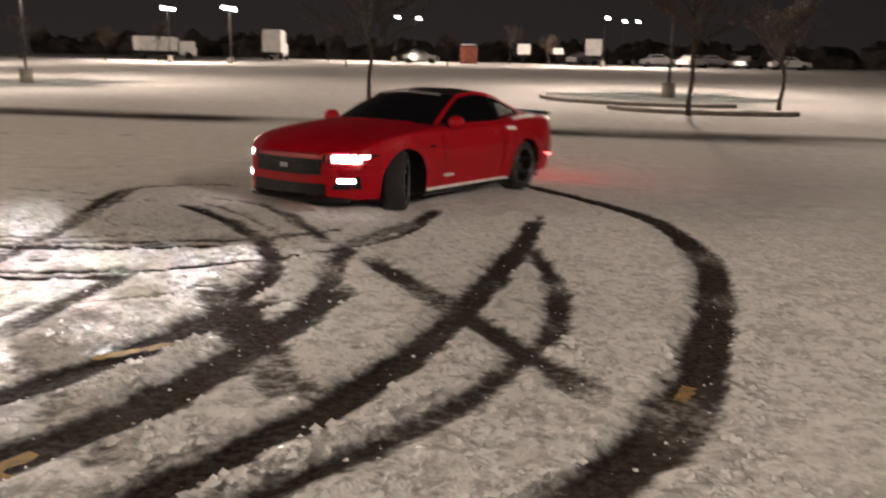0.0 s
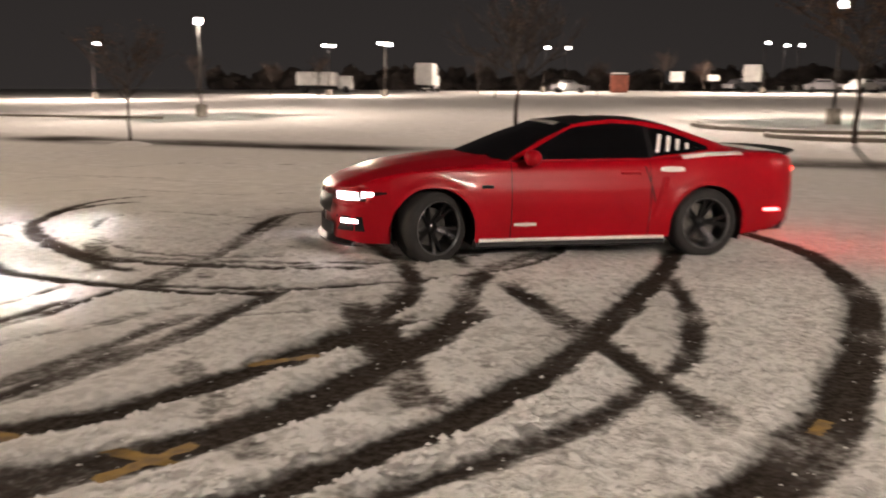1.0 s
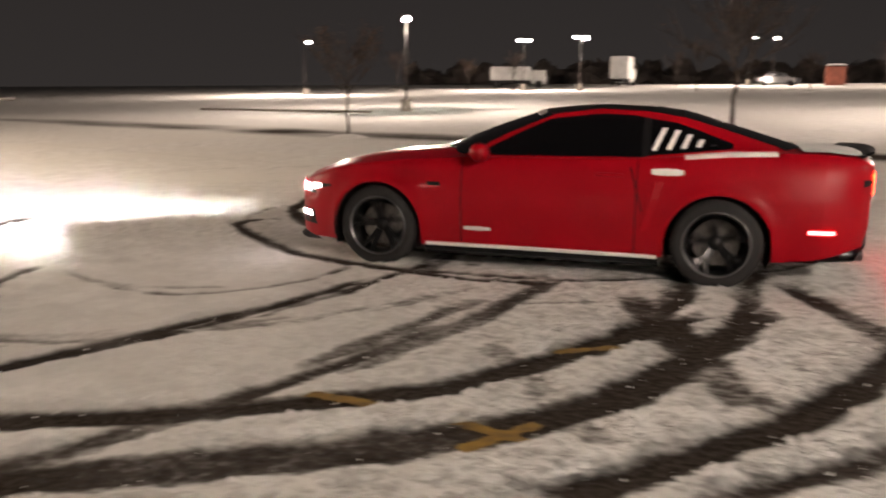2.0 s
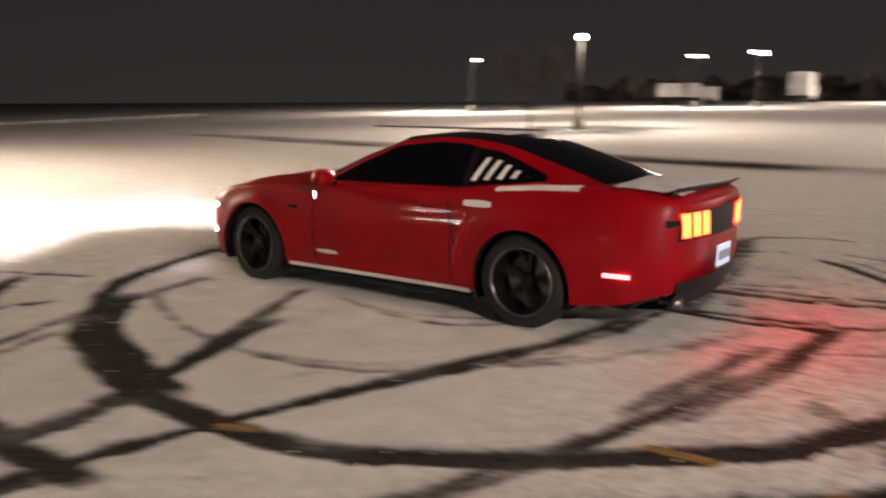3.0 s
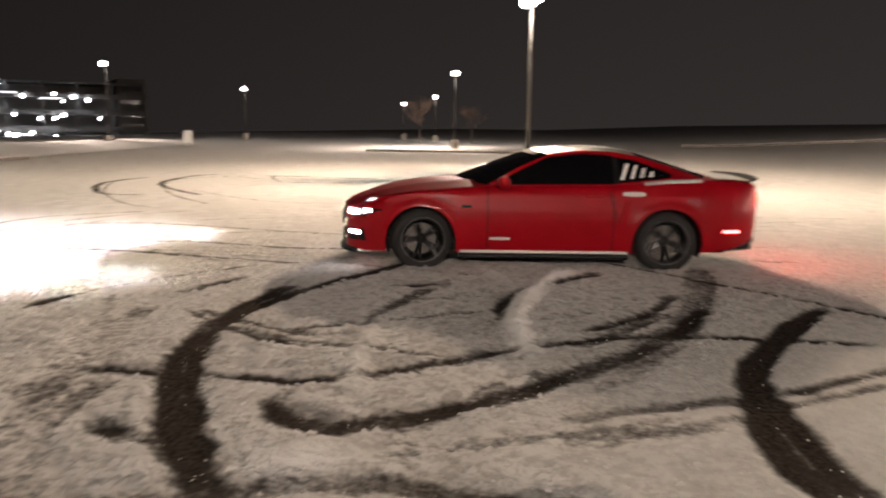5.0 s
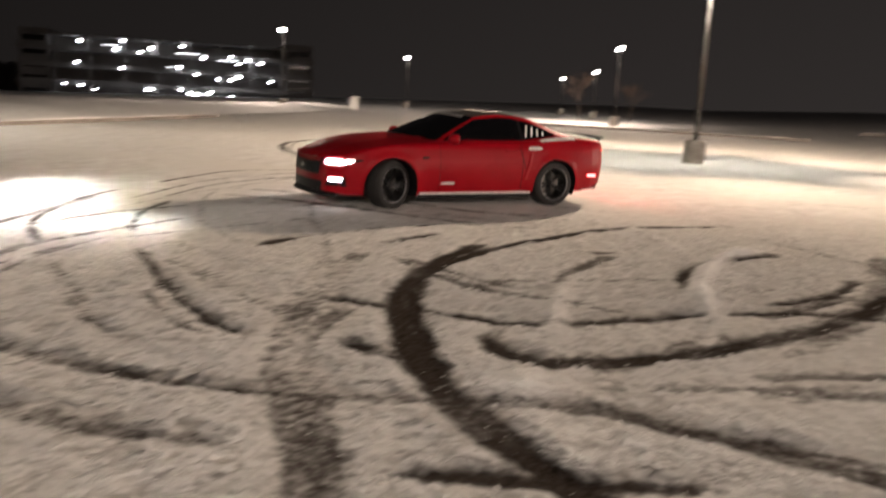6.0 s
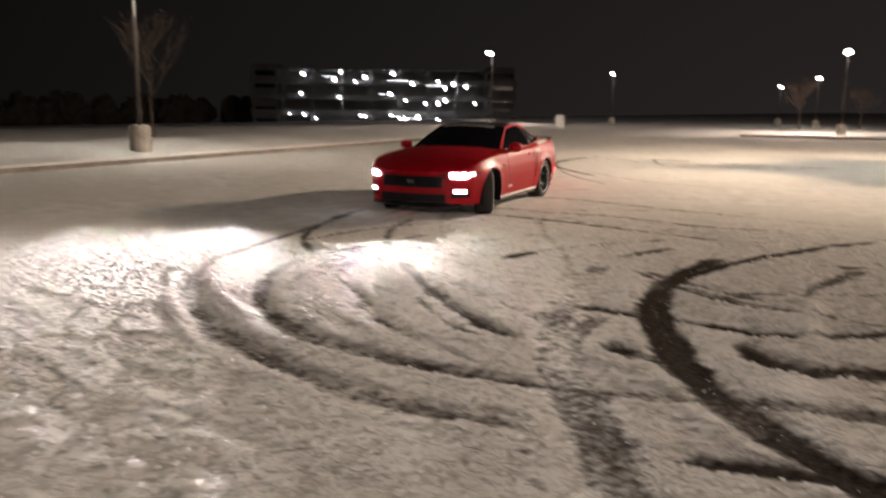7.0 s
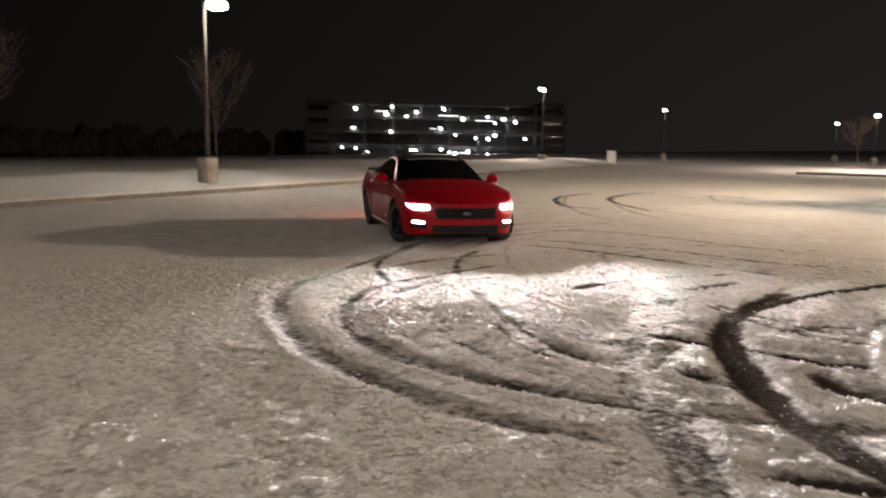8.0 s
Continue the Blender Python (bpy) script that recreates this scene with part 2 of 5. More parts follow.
def snow_crumbs(xs, ys, Z, bare, crumbly, ridge):
    """Loose lumps of snow on the crumbly parts of the lot and along the wheel tracks."""
    rng = np.random.default_rng(21)
    lump = np.array([(1, 0, -0.3), (0, 1, -0.3), (-1, 0, -0.3), (0, -1, -0.3), (0.1, -0.1, 1)], float)
    tri = np.array([(0, 1, 4), (1, 2, 4), (2, 3, 4), (3, 0, 4)])
    n = 600000
    x, y = rng.uniform(-15, 2.4, n), rng.uniform(-10.5, 11.5, n)
    i, j = np.clip(np.searchsorted(xs, x), 0, len(xs) - 1), np.clip(np.searchsorted(ys, y), 0, len(ys) - 1)
    clump = np.clip((value_noise(x, y, 0.45) - 0.12) * 2.0, 0.2, 1)
    near = np.clip(1.6 - np.hypot(x + 2.5, y) / 8.5, 0.06, 1.0)
    chance = near * clump * (crumbly[j, i] ** 2 * (1 - 0.9 * np.clip(bare[j, i] * 2.2 - 0.3, 0, 1)) + 0.3 * ridge[j, i]) * np.clip(1.25 - 3.2 * bare[j, i], 0, 1)
    keep = rng.random(n) < 0.5 * chance + 0.02 * near * (bare[j, i] > 0.45)
    x, y, i, j = x[keep], y[keep], i[keep], j[keep]
    n = len(x)
    size = (0.008 + 0.019 * rng.random(n) ** 2.5) * np.where(bare[j, i] > 0.45, 0.45, 1.0)
    v = lump[None] * (1 + 0.7 * (rng.random((n, 5, 1)) - 0.5)) * size[:, None, None] * np.stack([rng.uniform(0.8, 1.5, n), rng.uniform(0.8, 1.5, n), rng.uniform(0.4, 0.8, n)], -1)[:, None]
    a = rng.uniform(0, 6.3, n)[:, None]
    vx, vy = v[..., 0] * np.cos(a) - v[..., 1] * np.sin(a), v[..., 0] * np.sin(a) + v[..., 1] * np.cos(a)
    co = np.stack([vx + x[:, None], vy + y[:, None], v[..., 2] + (Z[j, i] + 0.12 * size)[:, None]], -1)
    faces = (tri[None] + 5 * np.arange(n)[:, None, None]).reshape(-1, 3)
    cm = bpy.data.meshes.new("snow_crumbs")
    cm.vertices.add(n * 5)
    cm.vertices.foreach_set("co", co.ravel())
    cm.loops.add(faces.size)
    cm.loops.foreach_set("vertex_index", faces.ravel())
    cm.polygons.add(len(faces))
    cm.polygons.foreach_set("loop_start", np.arange(len(faces)) * 3)
    cm.polygons.foreach_set("use_smooth", np.ones(len(faces), bool))
    cm.update(calc_edges=True)
    cm.materials.append(SNOW)
    tagged(new("snow_crumbs", cm), "loose white crumbs of snow scattered on the lot", "snow", kind="stuff")


def build_ground():
    xs, ys = axis_steps(-19.0, 2.4, 0.037, 560), axis_steps(-12.0, 11.5, 0.037, 560)
    X, Y = np.meshgrid(xs, ys)
    bare = np.zeros_like(X)
    ridge = np.zeros_like(X)
    heap = np.zeros_like(X)
    wob = value_noise(X, Y, 0.5) - 0.5
    tear = value_noise(X + 40, Y, 0.16) - 0.5

    def rut(width, amount, *flat, berm=False):
        """Clears a wheel's track along a smooth curve through the given places."""
        P = np.array(flat, float).reshape(-1, 2)
        Q = np.vstack([2 * P[0] - P[1], P, 2 * P[-1] - P[-2]])
        pts = []
        for i in range(1, len(Q) - 2):
            k = max(4, int(np.hypot(*(Q[i + 1] - Q[i])) / 0.06))
            t = np.linspace(0, 1, k, endpoint=False)[:, None]
            pts.append(0.5 * (2 * Q[i] + (Q[i + 1] - Q[i - 1]) * t + (2 * Q[i - 1] - 5 * Q[i] + 4 * Q[i + 1] - Q[i + 2]) * t ** 2
                              + (3 * Q[i] - Q[i - 1] - 3 * Q[i + 1] + Q[i + 2]) * t ** 3))
        pts = np.vstack(pts + [P[-1:]])
        pad = width + 0.4
        for k in range(0, len(pts), 12):
            c = pts[k:k + 13]
            (x0, y0), (x1, y1) = c.min(0) - pad, c.max(0) + pad
            i0, i1 = np.searchsorted(xs, (x0, x1))
            j0, j1 = np.searchsorted(ys, (y0, y1))
            if i1 <= i0 or j1 <= j0:
                continue
            sx, sy = X[j0:j1, i0:i1], Y[j0:j1, i0:i1]
            d = np.sqrt(((sx[..., None] - c[:, 0]) ** 2 + (sy[..., None] - c[:, 1]) ** 2).min(-1))
            d = d + 0.05 * wob[j0:j1, i0:i1] + 0.05 * tear[j0:j1, i0:i1]
            h = width / 2
            e0 = np.hypot(sx - P[0, 0], sy - P[0, 1])
            e1 = np.hypot(sx - P[-1, 0], sy - P[-1, 1])
            fade = np.clip(np.minimum(e0, e1) / 0.45, 0.0, 1)
            f = fade * (0.85 + 0.35 * wob[j0:j1, i0:i1]) * amount * np.clip((h + 0.065 - d) / 0.13, 0, 1)
            if berm:
                heap[j0:j1, i0:i1] = np.maximum(heap[j0:j1, i0:i1], f)
                continue
            bare[j0:j1, i0:i1] = np.maximum(bare[j0:j1, i0:i1], f)
            rr = np.exp(-((d - h - 0.07) / 0.05) ** 2) * amount
            ridge[j0:j1, i0:i1] = np.maximum(ridge[j0:j1, i0:i1], rr)

    rut(0.30, 1.00, -1.96, 12.47, -0.97, 11.37, 0.06, 9.89, 0.59, 8.64, 0.83, 6.99, 0.81, 5.82, 0.51, 3.76, -0.13, 2.02)
    rut(0.26, 1.00, -0.73, 8.68, -0.69, 6.66, -0.79, 4.41, -1.01, 3.17, -1.63, 1.56)
    rut(0.22, 0.90, -0.71, 7.17, -0.35, 5.92, -0.20, 4.87, -0.24, 4.18, -0.56, 3.13, -1.23, 1.92)
    rut(0.24, 0.96, -1.93, 6.18, 0.28, 3.29)
    rut(0.30, 1.00, -1.70, 5.35, -1.66, 4.47, -1.91, 2.44, -3.46, 0.42)
    rut(0.36, 0.78, -2.32, 4.52, -1.31, 3.28, -1.08, 2.83)
    rut(0.14, 1.00, -5.41, 4.29, -3.38, 4.93, -2.88, 5.27, -2.41, 5.77, -1.91, 6.57, -1.77, 7.37, -1.76, 8.27)
    rut(0.12, 1.00, -6.38, 5.57, -4.69, 5.38, -3.89, 5.64, -2.75, 6.53, -2.37, 6.97)
    rut(0.22, 1.00, -4.76, 8.16, -3.72, 7.29, -2.88, 6.34, -2.40, 5.55, -2.21, 5.05, -2.13, 4.31)
    rut(0.18, 0.90, -3.50, 8.20, -2.19, 6.34)
    rut(0.20, 0.96, -8.67, 9.58, -9.03, 8.80, -8.51, 7.39, -7.54, 6.36, -6.35, 5.62, -5.27, 5.15, -4.45, 4.98)
    rut(0.20, 1.00, -7.12, 6.19, -7.58, 5.76, -7.23, 5.25, -5.81, 4.61, -5.00, 4.52, -3.62, 4.64, -2.88, 5.13)
    rut(0.12, 0.78, -6.76, 2.84, -5.41, 2.79, -4.96, 3.10, -4.74, 3.67, -4.72, 4.43)
    rut(0.16, 1.00, -4.58, 1.10, -4.31, 2.43, -4.41, 4.36)
    rut(0.12, 0.66, -4.07, 2.45, -3.90, 2.92, -3.74, 4.11)
    rut(0.22, 0.78, -3.24, 2.00, -3.35, 4.48)
    rut(0.24, 1.00, -9.96, 4.57, -8.86, 2.70, -8.00, 1.64, -7.08, 1.14, -5.79, 0.73, -5.19, 0.66, -4.08, 0.85, -3.32, 1.44, -2.70, 2.24, -2.41, 2.77, -1.87, 4.91)
    rut(0.20, 1.00, -2.73, 2.42, -2.41, 2.83, -2.17, 4.14, -2.22, 5.01, -2.35, 5.49)
    rut(0.18, 1.00, -4.47, -0.65, -4.49, 0.74, -4.34, 3.34)
    rut(0.16, 0.66, -7.51, 2.77, -7.69, 2.08, -7.38, 1.72, -6.60, 1.48, -5.86, 1.43, -5.28, 1.54, -4.76, 1.87, -4.32, 2.37, -3.84, 3.41)
    rut(0.18, 0.90, -5.21, 0.64, -7.00, 3.03)
    rut(0.16, 0.66, -6.77, 2.93, -6.07, 2.79, -5.51, 2.90, -5.00, 3.28, -4.79, 3.54)
    rut(0.22, 0.84, -3.39, -0.12, -3.14, 2.20, -3.22, 3.68)
    rut(0.14, 0.54, -4.71, -0.59, -3.69, 0.84)
    rut(0.24, 0.96, -9.10, 1.24, -7.98, 0.49, -7.00, -0.01, -6.13, -0.23, -5.38, -0.28, -4.98, -0.17, -4.95, 0.11, -5.13, 0.48, -6.25, 2.31)
    rut(0.26, 0.78, -4.92, -0.19, -4.50, -0.01, -4.44, -0.31, -4.72, -1.12, -5.05, -2.58)
    rut(0.20, 0.66, -11.29, 0.45, -8.66, -0.14, -7.53, -0.63, -6.69, -1.21, -6.39, -1.65, -5.09, -2.21)
    rut(0.18, 0.66, -5.03, -2.61, -6.06, -0.35)
    rut(0.12, 0.66, -6.13, -2.66, -7.49, -1.02, -8.28, -0.47)
    rut(0.22, 1.00, -12.75, -0.84, -11.46, -2.39, -10.04, -3.12, -8.76, -3.59, -7.73, -3.77, -6.94, -3.72, -5.61, -3.23, -4.35, -2.55)
    rut(0.16, 0.96, -6.40, -4.69, -6.27, -3.16, -6.38, -2.57, -7.34, -1.25, -7.67, -0.41, -7.65, 1.25)
    rut(0.24, 0.96, -6.21, -2.65, -5.99, -2.85, -5.76, -2.82, -5.61, -2.66, -5.61, -2.34, -6.16, -1.61, -7.26, -0.68, -8.35, -0.10, -9.00, 0.09)
    rut(0.08, 0.66, -9.48, -5.63, -7.78, -4.11, -7.37, -2.79, -6.93, -1.98)
    rut(0.09, 0.66, -7.56, -3.63, -8.00, -2.94, -8.72, -2.15, -9.55, -1.41)
    rut(0.20, 0.90, -9.55, -0.00, -8.42, -0.46, -7.49, -1.24)
    rut(0.24, 1.00, -8.81, 1.05, -7.01, 0.02, -6.34, -0.11, -5.10, -0.11, -3.96, 0.11)
    rut(0.40, 1.00, -7.84, 1.69, -6.86, 1.06, -6.22, 0.84, -4.73, 0.67)
    rut(0.20, 0.78, -7.97, 2.69, -6.91, 0.72, -6.43, 0.02, -5.93, -1.08, -5.56, -1.60)
    rut(0.30, 0.66, -7.78, -4.50, -6.46, -4.33, -5.38, -4.02, -4.54, -3.62, -2.94, -2.50)
    rut(0.20, 0.78, -9.43, -7.19, -7.28, -7.41, -6.39, -7.24, -5.60, -6.79, -5.05, -6.28, -4.70, -5.71, -4.48, -5.07, -4.50, -3.70, -4.90, -2.28, -4.75, -0.45)
    rut(0.22, 0.72, -10.44, -9.32, -6.63, -8.25, -5.72, -7.70, -5.04, -7.04, -4.48, -6.29, -4.15, -5.62, -3.92, -4.90, -3.85, -4.31, -3.89, -3.29)
    rut(0.20, 0.90, -3.85, -3.14, -4.33, -1.28)
    rut(0.08, 0.66, -7.00, -3.90, -7.91, -2.67, -8.58, -1.24)
    rut(0.08, 0.78, -10.52, -3.70, -10.11, -2.34, -10.87, -0.49, -9.85, 1.13)
    rut(0.10, 0.78, -6.47, -3.97, -6.15, -3.43, -6.31, -2.68, -6.93, -1.73, -7.75, -1.16)
    rut(0.26, 0.78, -19.12, -9.62, -19.07, -10.90, -22.02, -12.46, -24.87, -12.39)
    rut(0.26, 0.78, -19.07, -8.52, -21.08, -10.31, -23.32, -11.29, -26.27, -11.17, -26.28, -8.61, -25.33, -3.28)
    rut(0.14, 0.90, -7.46, -8.26, -8.96, -8.17, -10.40, -7.69)
    rut(0.12, 0.78, -11.44, -7.96, -11.17, -6.26, -11.08, -4.65, -9.86, -1.68)
    rut(0.10, 0.66, -5.87, -6.14, -5.91, -5.37, -5.49, -4.74, -5.32, -4.21)
    rut(0.28, 0.66, -6.47, -3.89, -5.73, -3.95, -4.99, -3.79, -3.77, -3.14, -2.60, -2.25)
    rut(0.24, 1.00, -9.49, -3.68, -7.98, -3.84, -6.66, -3.73, -5.71, -3.38, -4.96, -2.96, -4.47, -2.56, -3.46, -1.36)
    rut(0.30, 1.00, 0.78, 5.16, 0.40, 3.26, -0.40, 1.89)
    rut(0.10, 0.66, -0.77, 11.13, 0.14, 10.91, 4.28, 11.34)
    rut(0.08, 0.66, -0.48, 9.23, 1.10, 9.59, 3.97, 10.49)
    rut(0.08, 0.66, -0.59, 7.79, 3.61, 9.22)
    rut(0.12, 0.66, -6.48, 6.39, -4.45, 6.58, -3.57, 7.08)
    rut(0.20, 0.78, -6.00, 9.31, -4.87, 6.75, -4.09, 4.22)
    rut(0.20, 0.78, -4.24, 7.75, -3.17, 6.75, -2.67, 6.13, -2.41, 5.36, -2.22, 4.33, -2.31, 3.28, -2.76, 2.02)
    rut(0.12, 0.54, -15.31, 12.17, -13.86, 13.91, -12.11, 15.71, -9.63, 15.77)
    rut(0.10, 0.54, -12.54, 9.96, -12.21, 11.54, -10.66, 12.95, -8.41, 13.39)
    rut(0.12, 0.66, -6.53, -6.94, -8.01, -6.74, -9.64, -6.11, -10.02, -5.65)
    rut(0.14, 0.78, -5.50, -6.54, -6.53, -6.94, -7.72, -7.10, -7.99, -6.96)
    rut(0.12, 0.78, -11.95, -8.62, -12.50, -6.83, -13.39, -5.27, -13.08, -2.21)
    rut(0.12, 0.78, -10.36, -7.74, -11.20, -6.77, -11.42, -5.17, -11.09, -4.01, -11.17, -2.03)
    rut(0.12, 0.78, -9.91, -8.72, -12.66, -9.12, -14.77, -8.57, -16.22, -7.34)
    rut(0.10, 0.66, -8.04, -7.81, -9.44, -6.94, -10.72, -6.48, -11.77, -5.55)
    rut(0.20, 0.78, -8.21, -4.42, -7.47, -3.37, -7.25, -2.69)
    rut(0.08, 0.66, -12.77, -0.84, -14.42, 1.00, -17.50, 4.74)
    rut(0.14, 1.00, -11.70, -0.90, -8.21, 1.75)
    rut(0.20, 0.90, -7.20, -2.51, -7.88, -2.67, -8.89, -2.47, -9.56, -2.21)
    rut(0.20, 1.00, -7.51, -1.49, -8.20, -1.67, -8.93, -1.58, -9.80, -1.13, -10.53, -0.48)
    rut(0.24, 1.00, -6.19, -3.53, -5.41, -3.19, -4.85, -2.83, -3.39, -1.49)
    rut(0.12, 0.60, -23.99, 0.03, -25.73, 3.19, -27.81, 8.66)
    rut(0.12, 0.66, -19.43, -0.23, -20.39, 2.16, -21.85, 6.55)
    rut(0.12, 0.66, -16.23, -0.52, -16.96, 1.49, -17.35, 5.05)
    rut(0.16, 0.66, -16.21, -8.02, -17.06, -9.38, -19.54, -11.10, -22.56, -12.42, -24.53, -12.51)
    rut(0.16, 0.66, -17.09, -7.56, -19.16, -9.30, -22.02, -10.77, -24.91, -11.41)
    rut(0.12, 0.66, -7.71, -5.57, -8.51, -6.44, -9.32, -7.16, -10.96, -8.09, -11.87, -8.39)
    rut(0.12, 0.66, -9.03, -5.39, -9.96, -6.00, -11.50, -6.72, -12.87, -6.95)
    rut(0.14, 0.66, -7.38, -6.62, -5.84, -4.32, -5.58, -3.72)
    rut(0.12, 0.60, -7.95, -2.15, -8.51, -1.60, -8.93, -0.57, -8.97, 0.43)
    rut(0.12, 0.72, -11.26, -7.34, -11.72, -5.58, -11.80, -1.40)
    rut(0.12, 0.66, -12.60, -7.29, -13.30, -5.63, -13.93, -3.60)
    rut(0.12, 0.66, -14.18, -7.59, -15.52, -5.23, -17.19, -1.65)
    rut(0.14, 0.72, -6.62, -6.92, -5.68, -5.80, -5.35, -5.26)
    rut(0.14, 0.78, -6.16, -5.61, -5.33, -4.77, -5.16, -4.04)
    rut(0.12, 0.66, -7.76, -6.92, -5.80, -4.32)
    rut(0.14, 0.66, -10.25, -6.26, -8.51, -5.17, -6.79, -4.44, -5.45, -4.04, -4.64, -3.64)
    rut(0.14, 0.90, -6.84, -7.13, -8.19, -8.47, -9.93, -9.27, -11.07, -9.47)
    rut(0.14, 0.90, -7.76, -6.92, -9.17, -7.86, -10.59, -8.31)
    rut(0.14, 0.66, -5.87, -6.15, -5.08, -5.16, -4.66, -4.35)
    rut(0.18, 0.78, -7.52, -6.70, -6.24, -5.49, -5.48, -4.63, -5.17, -3.95)
    rut(0.12, 0.60, -7.90, -6.39, -7.02, -5.32, -6.62, -4.41)
    rut(0.12, 0.66, -7.71, -5.60, -8.61, -5.59, -9.73, -4.86)
    rut(0.14, 0.72, -5.30, -6.82, -6.95, -7.09, -7.74, -6.92, -10.34, -5.83)
    rut(0.12, 0.66, -8.15, -8.14, -10.61, -8.45, -14.37, -8.23)
    rut(0.10, 0.66, -7.52, -3.57, -7.00, -1.93)
    rut(0.10, 0.60, -8.29, -2.22, -7.98, -1.50, -8.48, -0.78, -9.95, 0.76)
    rut(0.12, 0.60, -17.45, 9.94, -15.68, 13.44, -12.90, 15.32, -11.28, 15.90)
    rut(0.12, 0.66, -14.63, 8.17, -13.90, 11.15, -11.76, 12.68, -10.05, 12.95)
    rut(0.14, 0.72, -6.75, 4.82, -8.00, 6.14, -8.44, 7.20, -8.33, 8.91)
    rut(0.16, 0.72, -4.17, 2.46, -4.32, 4.37, -4.82, 6.34, -5.33, 7.84)
    rut(0.14, 0.66, -4.18, 2.24, -3.65, 3.95, -3.49, 4.77)
    rut(0.12, 0.66, -6.53, 6.26, -5.48, 5.32, -4.69, 4.19, -4.20, 2.69)
    rut(0.12, 0.66, -6.89, 13.43, -5.64, 13.21, -3.74, 12.70)
    rut(0.12, 0.66, -5.82, 10.93, -4.62, 10.28, -2.92, 8.32)
    rut(0.14, 0.78, -4.77, 8.48, -3.70, 7.62, -2.27, 6.00)
    rut(0.12, 0.78, -3.42, 3.83, -1.69, 5.44)
    rut(0.12, 0.60, -6.54, -0.03, -6.01, 1.24, -5.95, 1.78)
    rut(0.12, 0.60, -4.96, 0.80, -4.84, 1.54, -4.48, 2.52)
    rut(0.10, 1.00, -2.96, 4.10, -2.62, 3.76)
    rut(0.10, 0.90, -2.85, 3.79, -2.64, 3.49)
    rut(0.10, 0.90, -2.66, 3.49, -2.48, 3.23)
    rut(0.10, 0.90, -2.52, 3.60, -2.33, 3.29)
    rut(0.10, 0.90, -2.26, 3.21, -2.04, 2.86)
    rut(0.10, 0.90, -2.21, 2.93, -1.99, 2.62)
    rut(0.12, 1.00, -1.53, 2.34, -1.39, 2.10)
    rut(0.26, 0.84, -1.94, 9.04, -1.84, 7.92, -2.05, 6.35, -1.64, 4.52, -1.61, 3.95, -1.88, 3.00)
    rut(0.20, 0.78, -4.89, 8.64, -3.82, 8.36, -2.02, 6.12)
    rut(0.20, 0.78, -5.69, 5.36, -4.25, 5.75, -3.14, 6.26, -2.55, 6.84, -2.32, 7.46)
    rut(0.22, 0.90, -4.56, 5.95, -5.87, 8.76, -5.51, 9.72, -4.71, 10.09)
    rut(0.16, 0.78, -0.73, 9.17, -0.65, 7.11)
    rut(0.12, 0.66, -5.74, 8.03, -5.12, 8.19, -4.39, 7.77)
    rut(0.14, 0.54, -1.47, 4.10, -0.88, 3.63)
    rut(0.16, 0.72, -6.15, 1.38, -5.39, 1.47, -4.81, 1.70, -4.45, 2.05, -3.81, 3.14)
    rut(0.20, 0.66, -3.01, 4.07, -3.01, 2.07)
    rut(0.30, 0.66, -8.41, -4.61, -7.21, -4.52, -6.11, -4.29, -5.15, -3.85, -3.46, -2.83)
    rut(0.20, 0.72, -5.46, -3.76, -5.34, -3.38, -4.89, -2.62)
    rut(0.10, 0.66, -6.33, -3.27, -6.23, -2.79, -6.37, -2.31, -6.78, -1.59)
    rut(0.18, 0.66, -5.30, -1.45, -6.92, 1.06)
    rut(0.28, 0.60, -3.84, 4.15, -1.58, 2.36, -1.32, 2.06)
    rut(0.06, 0.66, -6.05, -2.40, -3.95, -1.41)
    rut(0.06, 0.66, -6.07, -2.30, -4.05, -1.25)
    # fainter, older tracks under the newest snow
    rut(0.20, 1.00, -7.83, 6.66, -8.83, 7.87, -9.43, 9.24, -9.19, 10.33)
    rut(0.14, 0.73, -13.41, 10.89, -13.42, 11.95, -12.77, 12.51, -10.79, 12.76)
    rut(0.14, 0.79, -14.16, 13.86, -13.57, 16.03, -10.35, 16.93)
    rut(0.12, 0.79, -11.42, 9.07, -10.58, 10.62, -8.16, 10.92, -7.37, 12.13)
    rut(0.14, 0.88, -6.85, 6.57, -7.73, 7.68, -7.63, 8.49, -6.53, 8.53, -5.78, 8.49)
    rut(0.12, 0.96, -6.89, 6.94, -6.18, 7.36, -5.69, 8.00, -4.77, 7.94)
    rut(0.16, 0.79, -6.67, 6.40, -5.63, 5.82, -4.89, 5.76, -4.23, 6.00, -3.76, 6.41)
    rut(0.30, 0.79, -6.50, 6.24, -5.60, 5.47, -4.75, 4.74)
    rut(0.26, 0.64, -4.62, 5.97, -4.17, 5.28, -3.86, 4.71)
    rut(0.24, 0.48, -3.91, 4.17, -3.18, 3.50)
    rut(0.40, 0.44, -3.06, 3.56, -2.37, 2.95)
    rut(0.30, 0.96, -2.71, 5.06, -2.29, 4.52, -1.74, 3.93, -1.41, 3.35)
    rut(0.12, 0.96, -4.61, 3.65, -4.81, 4.35, -4.83, 4.70)
    rut(0.16, 1.00, -4.17, 3.30, -4.32, 4.37, -4.42, 5.30)
    rut(0.14, 0.73, -3.81, 3.01, -3.65, 3.70, -3.65, 4.40)
    rut(0.24, 0.88, -3.05, 2.41, -3.07, 2.96, -3.06, 3.56, -3.15, 4.45, -3.28, 5.22)
    rut(0.12, 0.64, -6.62, 7.57, -6.69, 8.99, -6.14, 10.16)
